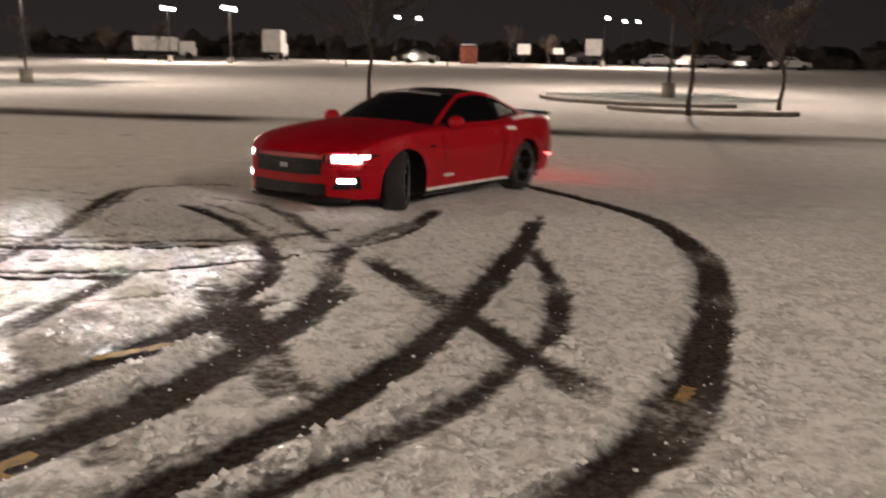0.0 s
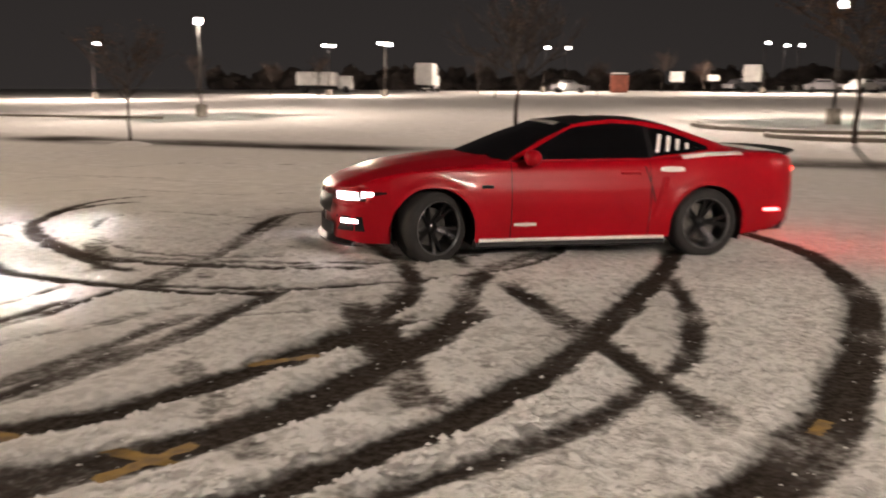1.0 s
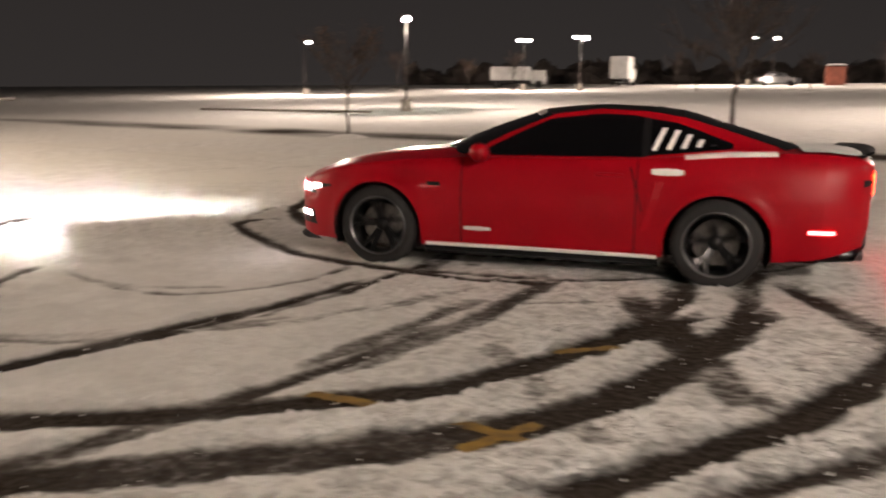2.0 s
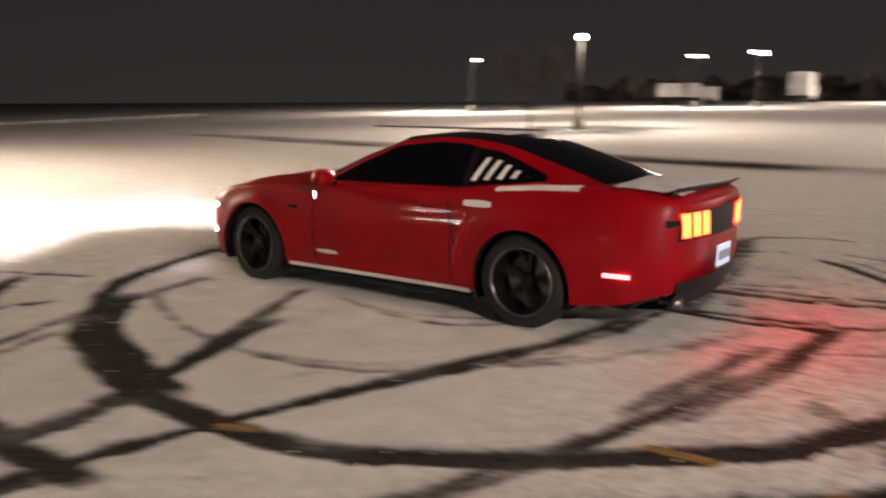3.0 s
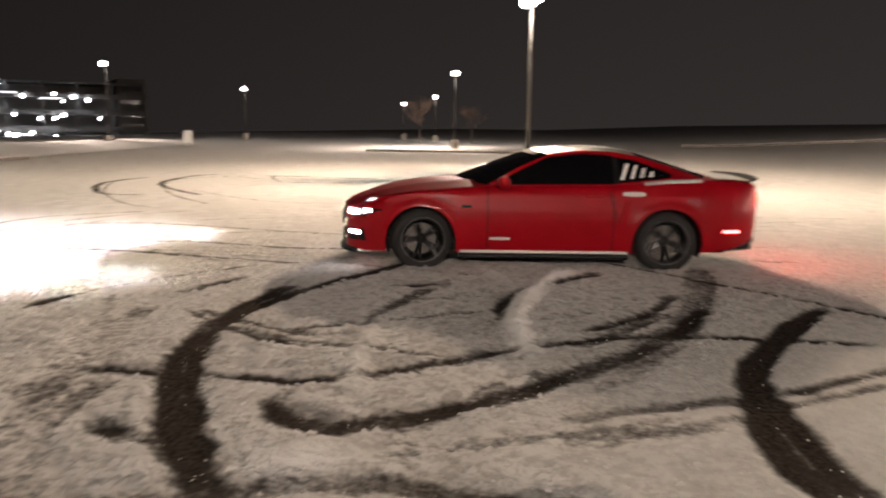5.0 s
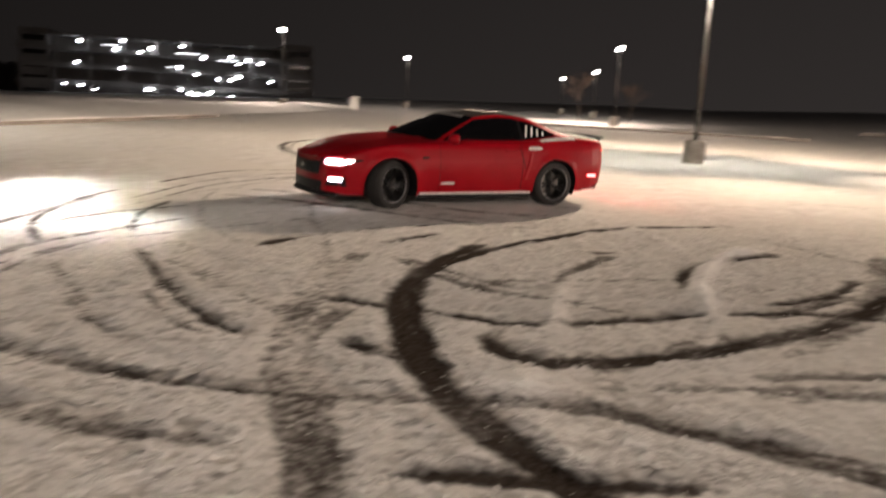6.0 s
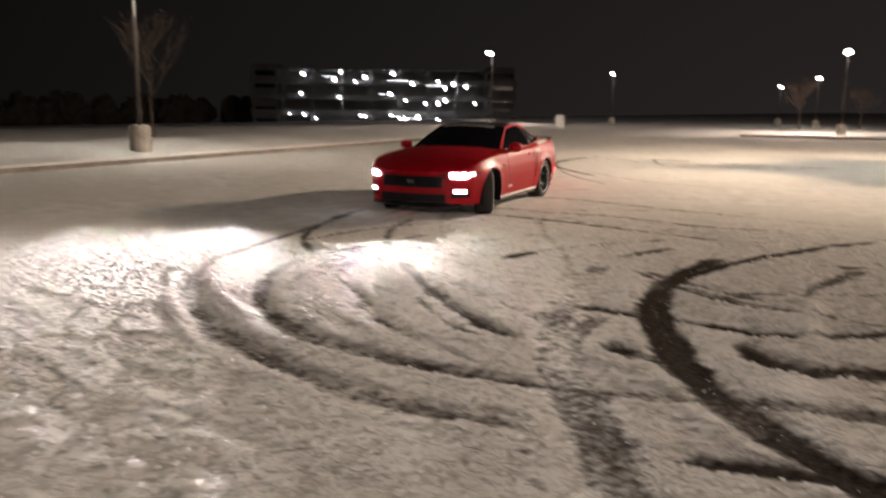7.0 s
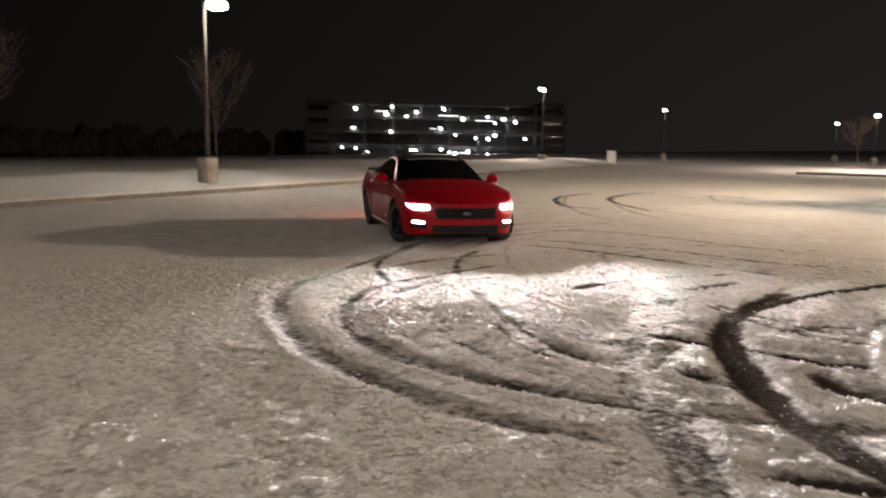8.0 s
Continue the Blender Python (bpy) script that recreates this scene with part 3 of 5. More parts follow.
    rut(0.12, 0.73, -5.49, 6.30, -4.95, 6.80, -4.07, 6.82)
    rut(0.16, 0.79, -7.82, -4.33, -7.51, -3.80, -7.15, -3.10, -7.03, -2.52, -6.86, -1.78, -6.92, -1.35)
    rut(0.14, 0.79, -7.39, -3.37, -7.63, -2.85, -7.95, -2.38, -8.24, -1.89, -8.44, -1.48)
    rut(0.14, 0.79, -8.70, -2.97, -8.69, -2.40, -8.90, -1.84, -9.11, -1.49)
    rut(0.12, 0.96, -8.62, -3.16, -8.80, -3.16, -8.88, -3.06, -8.76, -2.89)
    rut(0.08, 1.00, -5.98, -2.37, -5.39, -2.13, -4.86, -1.92)
    rut(0.08, 1.00, -5.97, -2.27, -5.38, -2.05, -4.86, -1.84)
    rut(0.20, 0.79, -7.11, -1.32, -7.66, -0.81, -8.47, -0.26)
    rut(0.22, 0.73, -7.13, -0.86, -8.25, -0.25)
    rut(0.26, 0.68, -5.35, -1.67, -5.64, -1.14, -5.76, -0.71, -6.05, -0.23)
    rut(0.16, 0.79, -6.30, -0.85, -6.22, -0.50, -6.24, -0.18)
    rut(0.20, 0.96, -6.23, -0.05, -6.40, 0.39)
    rut(0.12, 0.56, -12.35, -6.50, -13.65, -5.93, -14.03, -4.42)
    rut(0.12, 0.56, -11.01, -5.86, -12.19, -5.37, -12.90, -4.52)
    rut(0.14, 0.64, -6.50, -3.51, -6.51, -3.06, -6.44, -2.59)
    rut(0.20, 0.79, -6.02, -2.81, -6.14, -2.64, -6.17, -2.46)
    rut(0.14, 0.88, -13.43, -9.08, -14.05, -7.43, -13.45, -4.85, -13.27, -4.08)
    rut(0.14, 0.96, -12.04, -8.67, -12.13, -6.88, -12.19, -5.81, -11.83, -4.14, -12.31, -3.03)
    rut(0.16, 1.00, -11.36, -8.29, -11.30, -6.54, -10.91, -5.18, -10.61, -4.05, -10.51, -3.16)
    rut(0.14, 0.79, -9.31, -6.91, -10.00, -6.50)
    rut(0.20, 1.00, -7.63, -5.57, -8.15, -5.60, -8.90, -5.37)
    rut(0.14, 0.96, -9.07, -5.30, -9.98, -4.77, -10.57, -4.24)
    rut(0.24, 0.79, -8.41, -4.69, -9.03, -4.51, -9.87, -4.22)
    rut(0.20, 0.64, -6.81, -4.74, -7.49, -4.73, -8.10, -4.71)
    rut(0.14, 0.79, -7.27, -3.59, -7.50, -3.13, -7.86, -2.65)
    rut(0.16, 0.64, -5.62, -5.23, -5.41, -4.62, -5.19, -4.17)
    rut(0.20, 0.96, -6.78, -4.12, -6.84, -3.90, -6.82, -3.66)
    rut(0.16, 0.79, -26.75, -9.35, -24.88, -8.72, -23.77, -7.97, -24.01, -6.36, -25.10, -4.24)
    rut(0.18, 0.79, -23.10, -11.65, -25.61, -10.38, -24.58, -9.01)
    rut(0.14, 0.64, -20.82, -9.73, -18.35, -7.10, -17.94, -5.25, -18.04, -3.60)
    rut(0.20, 0.64, -5.42, -4.10, -6.02, -4.40, -6.68, -4.53)
    rut(0.16, 0.79, -11.68, -9.52, -13.14, -9.64, -14.51, -9.49, -15.98, -8.04)
    rut(0.14, 0.73, -10.30, -8.48, -12.48, -8.74, -14.61, -8.17)
    rut(0.12, 0.79, -7.61, -5.48, -8.73, -5.45, -9.53, -5.02)
    rut(0.12, 0.73, -10.42, -6.75, -11.96, -6.28, -12.64, -5.75)
    rut(0.14, 0.96, -8.30, -4.51, -7.62, -3.89, -7.13, -3.27, -7.01, -2.65)
    rut(0.12, 0.79, -7.27, -3.40, -7.69, -2.86, -8.12, -2.07)
    rut(0.34, 0.68, -6.14, -1.46, -6.67, -0.94, -7.78, -0.34, -9.31, 0.16, -11.27, 0.55)
    rut(0.30, 0.64, -7.05, -1.44, -7.58, -0.87, -8.79, -0.15)
    rut(0.16, 0.96, -8.66, -1.65, -9.61, -1.21, -10.71, -0.53)
    rut(0.14, 0.64, -20.10, -0.24, -19.75, 2.04, -20.15, 5.30)
    rut(0.14, 0.64, -17.00, -0.35, -16.42, 2.36, -16.58, 4.00)
    rut(0.12, 0.56, -28.93, 0.19, -29.09, 3.85, -28.68, 8.38)
    rut(0.14, 0.73, -11.69, 0.47, -11.74, 2.24)
    rut(0.14, 0.64, -13.16, -0.33, -12.97, 1.10, -13.48, 2.88)
    rut(0.20, 0.73, -5.48, -4.81, -5.31, -4.34, -5.23, -3.96)
    rut(0.20, 0.96, -5.53, -4.00, -5.43, -3.65, -5.17, -3.15)
    rut(0.30, 0.56, -7.88, -6.63, -6.61, -5.40, -6.03, -4.71)
    rut(0.16, 0.96, -9.46, -3.04, -9.33, -2.56, -9.74, -2.07)
    rut(0.12, 0.64, -14.66, -0.62, -14.93, 1.10, -15.25, 3.52)
    rut(0.07, 0.78, -5.99, -2.42, -6.46, -2.55, -7.04, -2.62, -7.69, -2.62, -8.33, -2.62, berm=True)
    rut(0.08, 0.78, -11.65, -2.42, -10.48, -1.93, -9.11, -1.49, berm=True)
    rut(0.10, 1.00, -5.02, -2.86, -5.08, -2.54, -5.17, -2.16, berm=True)
    rut(0.08, 1.00, -5.13, -2.90, -5.21, -2.57, -5.30, -2.18, berm=True)
    rut(0.20, 1.00, -9.19, 10.33, -9.43, 9.24, -8.83, 7.87, -7.83, 6.66, -6.49, 5.79, -5.51, 5.35, -4.81, 5.39, -4.08, 5.55, -3.43, 5.79, -2.76, 6.21)
    # snow thrown up in a white bow
    rut(0.13, 1.15, -10.49, -0.84, -9.82, -1.22, -8.86, -1.49, -8.01, -1.58, -7.34, -1.52, -6.86, -1.41, berm=True)
    # the drive lane to the north, rolled grey by traffic
    lane = np.exp(-((Y - 21.5) / 1.9) ** 2) * np.clip((X + 60) / 20, 0, 1) * (0.40 + 0.45 * value_noise(X, Y * 4, 3.0))
    bare = np.maximum(bare, lane)
    for yy, a in ((13.2, 0.35), (14.9, 0.3), (17.0, 0.25)):
        bare = np.maximum(bare, a * np.exp(-((Y - yy - 0.03 * X - 0.4 * np.sin(X / 7)) / 0.22) ** 2) * (X < 20) * (X > -30))
    patch = value_noise(X, Y, 1.3)
    cover = (1 - np.clip(bare, 0, 1))
    thin = 0.06 + 0.30 * np.clip(patch - 0.35, 0, 1)
    lumps = 0.50 * value_noise(X, Y, 0.12) + 0.55 * value_noise(X + 9, Y - 7, 0.078) + 0.08 * value_noise(X, Y, 0.4)
    near = np.clip(1.5 - np.hypot(X + 4, Y) / 14.0, 0.25, 1.0)
    packed = np.exp(-(((X + 5.6) / 3.0) ** 2 + ((Y - 1.9) / 3.2) ** 2) ** 2)
    crumbly = np.clip(1 - 0.85 * packed, 0, 1) * np.clip(1.7 - np.hypot(X + 2, Y) / 9.0, 0.15, 1.0)
    Z = rise(X, Y) + cover * (0.008 + 0.036 * lumps * near * (0.30 + 0.70 * crumbly)) + 0.011 * ridge * cover * (0.5 + lumps)
    bare = np.clip(np.maximum(bare, thin * near) - 0.12 * ridge * (bare < 0.5), 0, 1) * (1 - heap)
    crumbly = crumbly * (1 - heap)
    Z += 0.065 * heap * (0.6 + lumps)
    ny, nx = X.shape
    me = bpy.data.meshes.new("ground")
    idx = np.arange(ny * nx).reshape(ny, nx)
    faces = np.stack([idx[:-1, :-1], idx[:-1, 1:], idx[1:, 1:], idx[1:, :-1]], -1).reshape(-1, 4)
    me.vertices.add(ny * nx)
    me.vertices.foreach_set("co", np.stack([X, Y, Z], -1).ravel())
    me.loops.add(faces.size)
    me.loops.foreach_set("vertex_index", faces.ravel())
    me.polygons.add(len(faces))
    me.polygons.foreach_set("loop_start", np.arange(len(faces)) * 4)
    me.polygons.foreach_set("use_smooth", np.ones(len(faces), bool))
    me.update(calc_edges=True)
    at = me.attributes.new("bare", "FLOAT", "POINT")
    at.data.foreach_set("value", bare.ravel())
    at = me.attributes.new("crumbly", "FLOAT", "POINT")
    at.data.foreach_set("value", crumbly.ravel())
    at = me.attributes.new("heap", "FLOAT", "POINT")
    at.data.foreach_set("value", np.clip(heap, 0, 1).ravel())
    me.materials.append(ground_material())
    snow_crumbs(xs, ys, Z, np.clip(bare, 0, 1), crumbly, np.clip(ridge, 0, 1))
    return tagged(new("ground", me), "parking lot asphalt under thin snow with wheel tracks", "ground", kind="structure")


build_ground()


def painted_line(x0, y0, x1, y1, w, z=0.016):
    d = Vector((x1 - x0, y1 - y0, 0))
    n = Vector((-d.y, d.x, 0)).normalized() * w / 2
    a = Vector((x0, y0, z))
    k = 14
    rnd = random.Random(int(100 * (x0 + y1)))
    ob = part("parking_line", grid_bm([[a + d * i / k - n * rnd.uniform(0.5, 1.1), a + d * i / k, a + d * i / k + n * rnd.uniform(0.5, 1.1)] for i in range(k + 1)]), YELLOW)
    return tagged(ob, "worn yellow paint line on asphalt", "road marking", "yellow lines of the lot", "structure")


painted_line(-2.95, 2.07, -2.45, 2.18, 0.10)
painted_line(-2.20, 2.22, -1.75, 2.22, 0.09)
painted_line(-2.02, 1.98, -1.90, 2.40, 0.09, 0.021)
painted_line(0.44, 3.60, 0.50, 3.80, 0.08)
painted_line(-4.45, 0.72, -4.28, 0.86, 0.10)
painted_line(-2.35, 3.35, -2.05, 3.72, 0.09)


def kerb(name, pts, h=0.14, w=0.16, snowy=True):
    """A concrete kerb along a line, with a cap of snow on it."""
    ob = thing(name, "concrete kerb with a cap of snow", "kerb", group="kerbs of the lot", kind="structure")
    rows_k, rows_s = [], []
    for i, (x, y) in enumerate(pts):
        a, c = Vector(pts[max(i - 1, 0)]), Vector(pts[min(i + 1, len(pts) - 1)])
        d = (c - a).normalized()
        n = Vector((-d.y, d.x))
        z = up(x, y)
        p = lambda o, q: (x + n.x * o, y + n.y * o, z + q)
        rows_k.append([p(-w / 2, -0.1), p(-w / 2 + 0.01, h - 0.02), p(-w / 2 + 0.03, h), p(w / 2 - 0.03, h), p(w / 2, h - 0.02), p(w / 2, -0.1)])
        j = 0.02 * math.sin(i * 2.1)
        rows_s.append([p(-w / 2 + 0.02 + j, h), p(-0.03, h + 0.035 + j), p(0.03, h + 0.04), p(w / 2, h)])
    part("kerb_stone", grid_bm(rows_k), KERB, ob)
    if snowy:
        part("snow_cap", grid_bm(rows_s), SNOW, ob, "white snow cap", True)
    return ob


kerb("kerb_south", [(x, -18.9 + 0.10 * (x + 2) - 0.0 * x) for x in np.linspace(14, -34, 25)])
kerb("kerb_east_island", [(2.9 + 3.4 * math.cos(a), 30.6 + 1.6 * math.sin(a)) for a in np.radians(np.linspace(180, 330, 14))])
kerb("kerb_lamp_island", [(1.6 + 5.2 * math.cos(a), 36.6 + 4.2 * math.sin(a)) for a in np.radians(np.linspace(170, 300, 14))])
kerb("kerb_far_west", [(-51.0 - 0.1 * k, -11.0 + 1.5 * k) for k in range(12)])
kerb("kerb_far_bank", [(-77.0 - 0.32 * k, 13.0 + k) for k in range(30)], 0.22)
kerb("kerb_west_island", [(-30 - 14 * k / 8, 33.5 - 0.5 * k / 8) for k in range(9)])


def verge():
    """The raised grass verge under snow beyond the south kerb."""
    rows = []
    for x in np.linspace(16, -60, 60):
        y0 = -18.9 + 0.10 * (x + 2)
        row = []
        for k, (o, h) in enumerate(((-0.05, 0.10), (-0.8, 0.20), (-2.2, 0.30), (-4.5, 0.36), (-7, 0.30), (-9, 0.12), (-10, -0.2))):
            y = y0 + o
            row.append((x, y, up(x, y) + h + 0.05 * math.sin(x * 1.3 + k) * (0 < k < 6)))
        rows.append(row)
    return tagged(part("verge", grid_bm(rows), SNOW, smooth=True), "snow-covered grass verge behind the kerb", "verge", kind="structure")


verge()


# ---- lamp posts ----
def lamp_light(x, y, z, tx, ty, power, cone=140, blend=0.6, tint=WARM):
    l = bpy.data.lights.new("lot_lamp", "SPOT")
    l.energy, l.color, l.spot_size, l.spot_blend, l.shadow_soft_size = power, tint, radians(cone), blend, 0.09
    o = new("lot_lamp", l)
    o.matrix_world = look((x, y, z), (tx, ty, z - 3.0))
    return o


def lamp_post(x, y, h=5.45, heads=2, turn=0.0, far=False, base=0.62, label="tall steel lot lamp on a concrete base, lit"):
    ob = thing("lamp_post", label, "lamp post", pose(x, y, up(x, y) + (0.3 if -23 < y < -20 else 0), 0, 0, turn), "lamp posts of the lot")
    b = base / 2
    part("concrete_base", lathe(bmesh.new(), [(0.001, -0.2), (b, -0.2), (b, 0.62), (b - 0.03, 0.68), (0.001, 0.68)], 14, "z"), CONCRETE, ob, "stained concrete base")
    part("pole", add_tube(bmesh.new(), [(0, 0, 0.6), (0, 0, h)], [0.045, 0.035] if far else [0.065, 0.05], 10), GALV, ob, smooth=True)
    for s in ((-1, 1) if heads == 2 else (1,)):
        part("arm", add_tube(bmesh.new(), [(0, 0, h - 0.06), (0.22 * s, 0, h - 0.02)], [0.03, 0.03], 6), GALV, ob)
        hd = part("lamp_head", box_bm(0.48 * s, 0, h, 0.52, 0.32, 0.13, 0.03), BLACK, ob)
        # lens built oversized, so its shape takes in the lamp's bloom
        part("lens", box_bm(0.48 * s, 0, h - 0.15, 0.56, 0.36, 0.24, 0.08), FARHEAD if far else HEAD, hd, "glowing lens, oversized to show its bloom")
    return ob


# the second post is unseen, assumed behind the camera to light the near ground
NEAR = ((-25.6, -1.35, 12, 3.7), (7.2, -1.0, 102, 1.25), (-29.5, 36.0, -50, 3.5), (1.95, 39.0, 85, 3.5), (-16.9, -21.95, 100, 0.05))
for x, y, turn, f in NEAR:
    lamp_post(x, y, 5.35 if y < 30 else 5.2, 2 if -10 < y < 30 else 1, turn)
    z = up(x, y) + (4.95 if y < 30 else 4.8)
    ca, sa = math.cos(radians(turn)), math.sin(radians(turn))
    # each head throws its light outwards, little of it straight down
    for s in (-1, 1):
        for spread in ((-60, 0, 60) if f > 1 else (0,)):
            a = radians(turn + spread)
            reach = 40.0 if f > 1 else 9.0
            lamp_light(x + 0.5 * s * ca, y + 0.5 * s * sa, z, x + 0.5 * s * ca + reach * s * math.cos(a), y + 0.5 * s * sa + reach * s * math.sin(a),
                       LAMP_POWER * f * (0.5 if f > 1 else 1.0), 104 if f > 1 else 152, 1.0, AMBER if f > 3.5 else WARM)
# unseen posts assumed behind the camera's way, added to fill in light
for x, y, turn, f in ((18.0, 16.0, 41, 0.2), (-2.0, -48.0, 92, 0.25)):
    lamp_post(x, y, 9.6, 2, turn)
    z = up(x, y) + 9.2
    ca, sa = math.cos(radians(turn)), math.sin(radians(turn))
    for s in (-1, 1):
        lamp_light(x + 0.5 * s * ca, y + 0.5 * s * sa, z, x + 3.6 * s * ca, y + 3.6 * s * sa, LAMP_POWER * f)
FAR = ((-62.1, 60.0, 1), (-46.6, 78.0, 2), (-38.75, 76.0, 2), (-40.2, 79.0, 1), (-27.8, 97.0, 1), (-26.0, 100.0, 1), (-2.8, 95.0, 1),
       (-1.0, 105.0, 1), (0.6, 105.0, 1), (-60.0, -6.27, 2), (-85.0, -10.3, 2), (-95.0, -15.0, 1), (-80.0, -28.6, 1), (-53.5, -28.8, 1))
for x, y, n in FAR:
    h = {-85.0: 4.7, -95.0: 4.2, -80.0: 5.1}.get(x, 5.5)
    lamp_post(x, y, h, n, 60 if y > 20 else 10, True)
for x, y, p in ((-62.1, 60.0, 3.0), (-46.6, 78.0, 2.2), (-27.8, 97.0, 2.2), (-2.8, 95.0, 2.4), (-60.0, -6.27, 1.4), (-53.5, -28.8, 0.6)):
    for s in (-1, 1):
        lamp_light(x + 0.45 * s, y - 0.3, up(x, y) + 5.05, x + 7.0 * s, y - 3.5, LAMP_POWER * p, 160, 1.0)


# ---- trees ----
def bare_tree(x, y, h, seed, leaves=0, trunk=0.055):
    rnd = random.Random(seed)
    ob = thing("tree", "slim bare winter tree standing in the snow", "tree", pose(x, y, up(x, y), 0, 0, rnd.uniform(0, 360)), "bare trees of the lot")
    top = [(0.03 * rnd.uniform(-1, 1) * i, 0.03 * rnd.uniform(-1, 1) * i, -0.1 + (h * 0.82 + 0.1) * i / 6) for i in range(7)]
    part("trunk", add_tube(bmesh.new(), top, [trunk * (1 - 0.13 * i) for i in range(7)], 8), BARK, ob, smooth=True)
    bm = bmesh.new()
    tips = []

    def limb(p, d, length, r, depth):
        pts = [p]
        for _ in range(3):
            d = (d + Vector((rnd.uniform(-0.25, 0.25), rnd.uniform(-0.25, 0.25), rnd.uniform(-0.05, 0.22)))).normalized()
            pts.append(pts[-1] + d * length / 3)
        add_tube(bm, pts, [r, r * 0.8, r * 0.6, r * 0.35], 4)
        tips.extend(pts[2:])
        if depth:
            for q in pts[1:]:
                for _ in range(2):
                    dd = (d + Vector((rnd.uniform(-0.9, 0.9), rnd.uniform(-0.9, 0.9), rnd.uniform(-0.2, 0.6)))).normalized()
                    limb(q, dd, length * rnd.uniform(0.4, 0.65), r * 0.5, depth - 1)

    for i in range(13):
        z = h * rnd.uniform(0.36, 0.82)
        a = rnd.uniform(0, 2 * math.pi)
        limb(Vector((0, 0, z)), Vector((math.cos(a), math.sin(a), rnd.uniform(0.4, 1.1))).normalized(), (h - z) * 0.55 + 0.35, trunk * 0.42, 2)
    part("crown", bm, BARK, ob, "thin bare branches")
    if leaves:
        bm = bmesh.new()
        for _ in range(leaves):
            p = rnd.choice(tips) + Vector([rnd.uniform(-0.12, 0.12) for _ in range(3)])
            u = Vector([rnd.uniform(-1, 1) for _ in range(3)]).normalized() * 0.06
            w = u.orthogonal().normalized() * 0.03
            bm.faces.new([bm.verts.new(q) for q in (p - u, p + w, p + u, p - w)])
        part("leaves", bm, LEAF, ob, "withered brown leaves")
    mound = lathe(bmesh.new(), [(0.001, 0.14), (0.25, 0.12), (0.6, 0.05), (0.95, -0.05)], 12, "z")
    part("snow_mound", mound, SNOW, ob, "low mound of snow round the trunk", True)
    return ob


bare_tree(-8.1, 25.7, 4.6, 1, 300, 0.085)
bare_tree(2.05, 26.9, 5.2, 2, 1500, 0.095)
bare_tree(5.35, 30.6, 3.6, 3, 500, 0.09)
bare_tree(-19.4, 20.2, 3.6, 4, 300, 0.05)
bare_tree(-12.5, -26.6, 4.5, 5, 60)
bare_tree(-21.8, -27.2, 4.8, 6, 60)
for k, (x, y) in enumerate(((-50, 72), (-33, 88), (-13, 92), (-9, 96), (-43, 70), (-58, 70), (-75, -6), (-70, -10), (-24.5, 70), (-17, 78))):
    bare_tree(x, y, 3.2 + 0.5 * (k % 3), 20 + k, 120, 0.06)


# ---- far woods that close the place ----
def woods(name, pts, h, seed):
    rnd = random.Random(seed)
    bm = bmesh.new()
    for (x0, y0), (x1, y1) in zip(pts, pts[1:]):
        n = int(math.hypot(x1 - x0, y1 - y0) / 2.0)
        for i in range(n):
            t = (i + rnd.random()) / n
            for dpt in (0, 1):
                x, y = x0 + (x1 - x0) * t + rnd.uniform(-4, 4), y0 + (y1 - y0) * t + rnd.uniform(-4, 4)
                z = up(x, y)
                hh = h * rnd.uniform(0.55, 1.25)
                prof = [(0.001, -0.5), (1.9 * rnd.uniform(0.7, 1.4), hh * 0.1), (2.6 * rnd.uniform(0.7, 1.3), hh * 0.4), (2.3 * rnd.uniform(0.6, 1.3), hh * 0.75), (1.1, hh * 0.95), (0.05, hh)]
                lathe(bm, [(r, q) for r, q in prof], 6, "z", (x, y, z))
    for v in bm.verts:
        v.co += Vector([rnd.uniform(-0.7, 0.7) for _ in range(3)])
    return tagged(part(name, bm, WOODS), "dark leafless woods along the lot's far edge", "woods", kind="stuff")


woods("far_woods", [(-95, 122), (-20, 135), (60, 130), (140, 90), (180, 0)], 3.4, 1)
woods("south_woods", [(-190, -95), (-178, -120), (-140, -165), (-70, -190), (20, -190), (120, -130), (185, 0)], 6, 2)


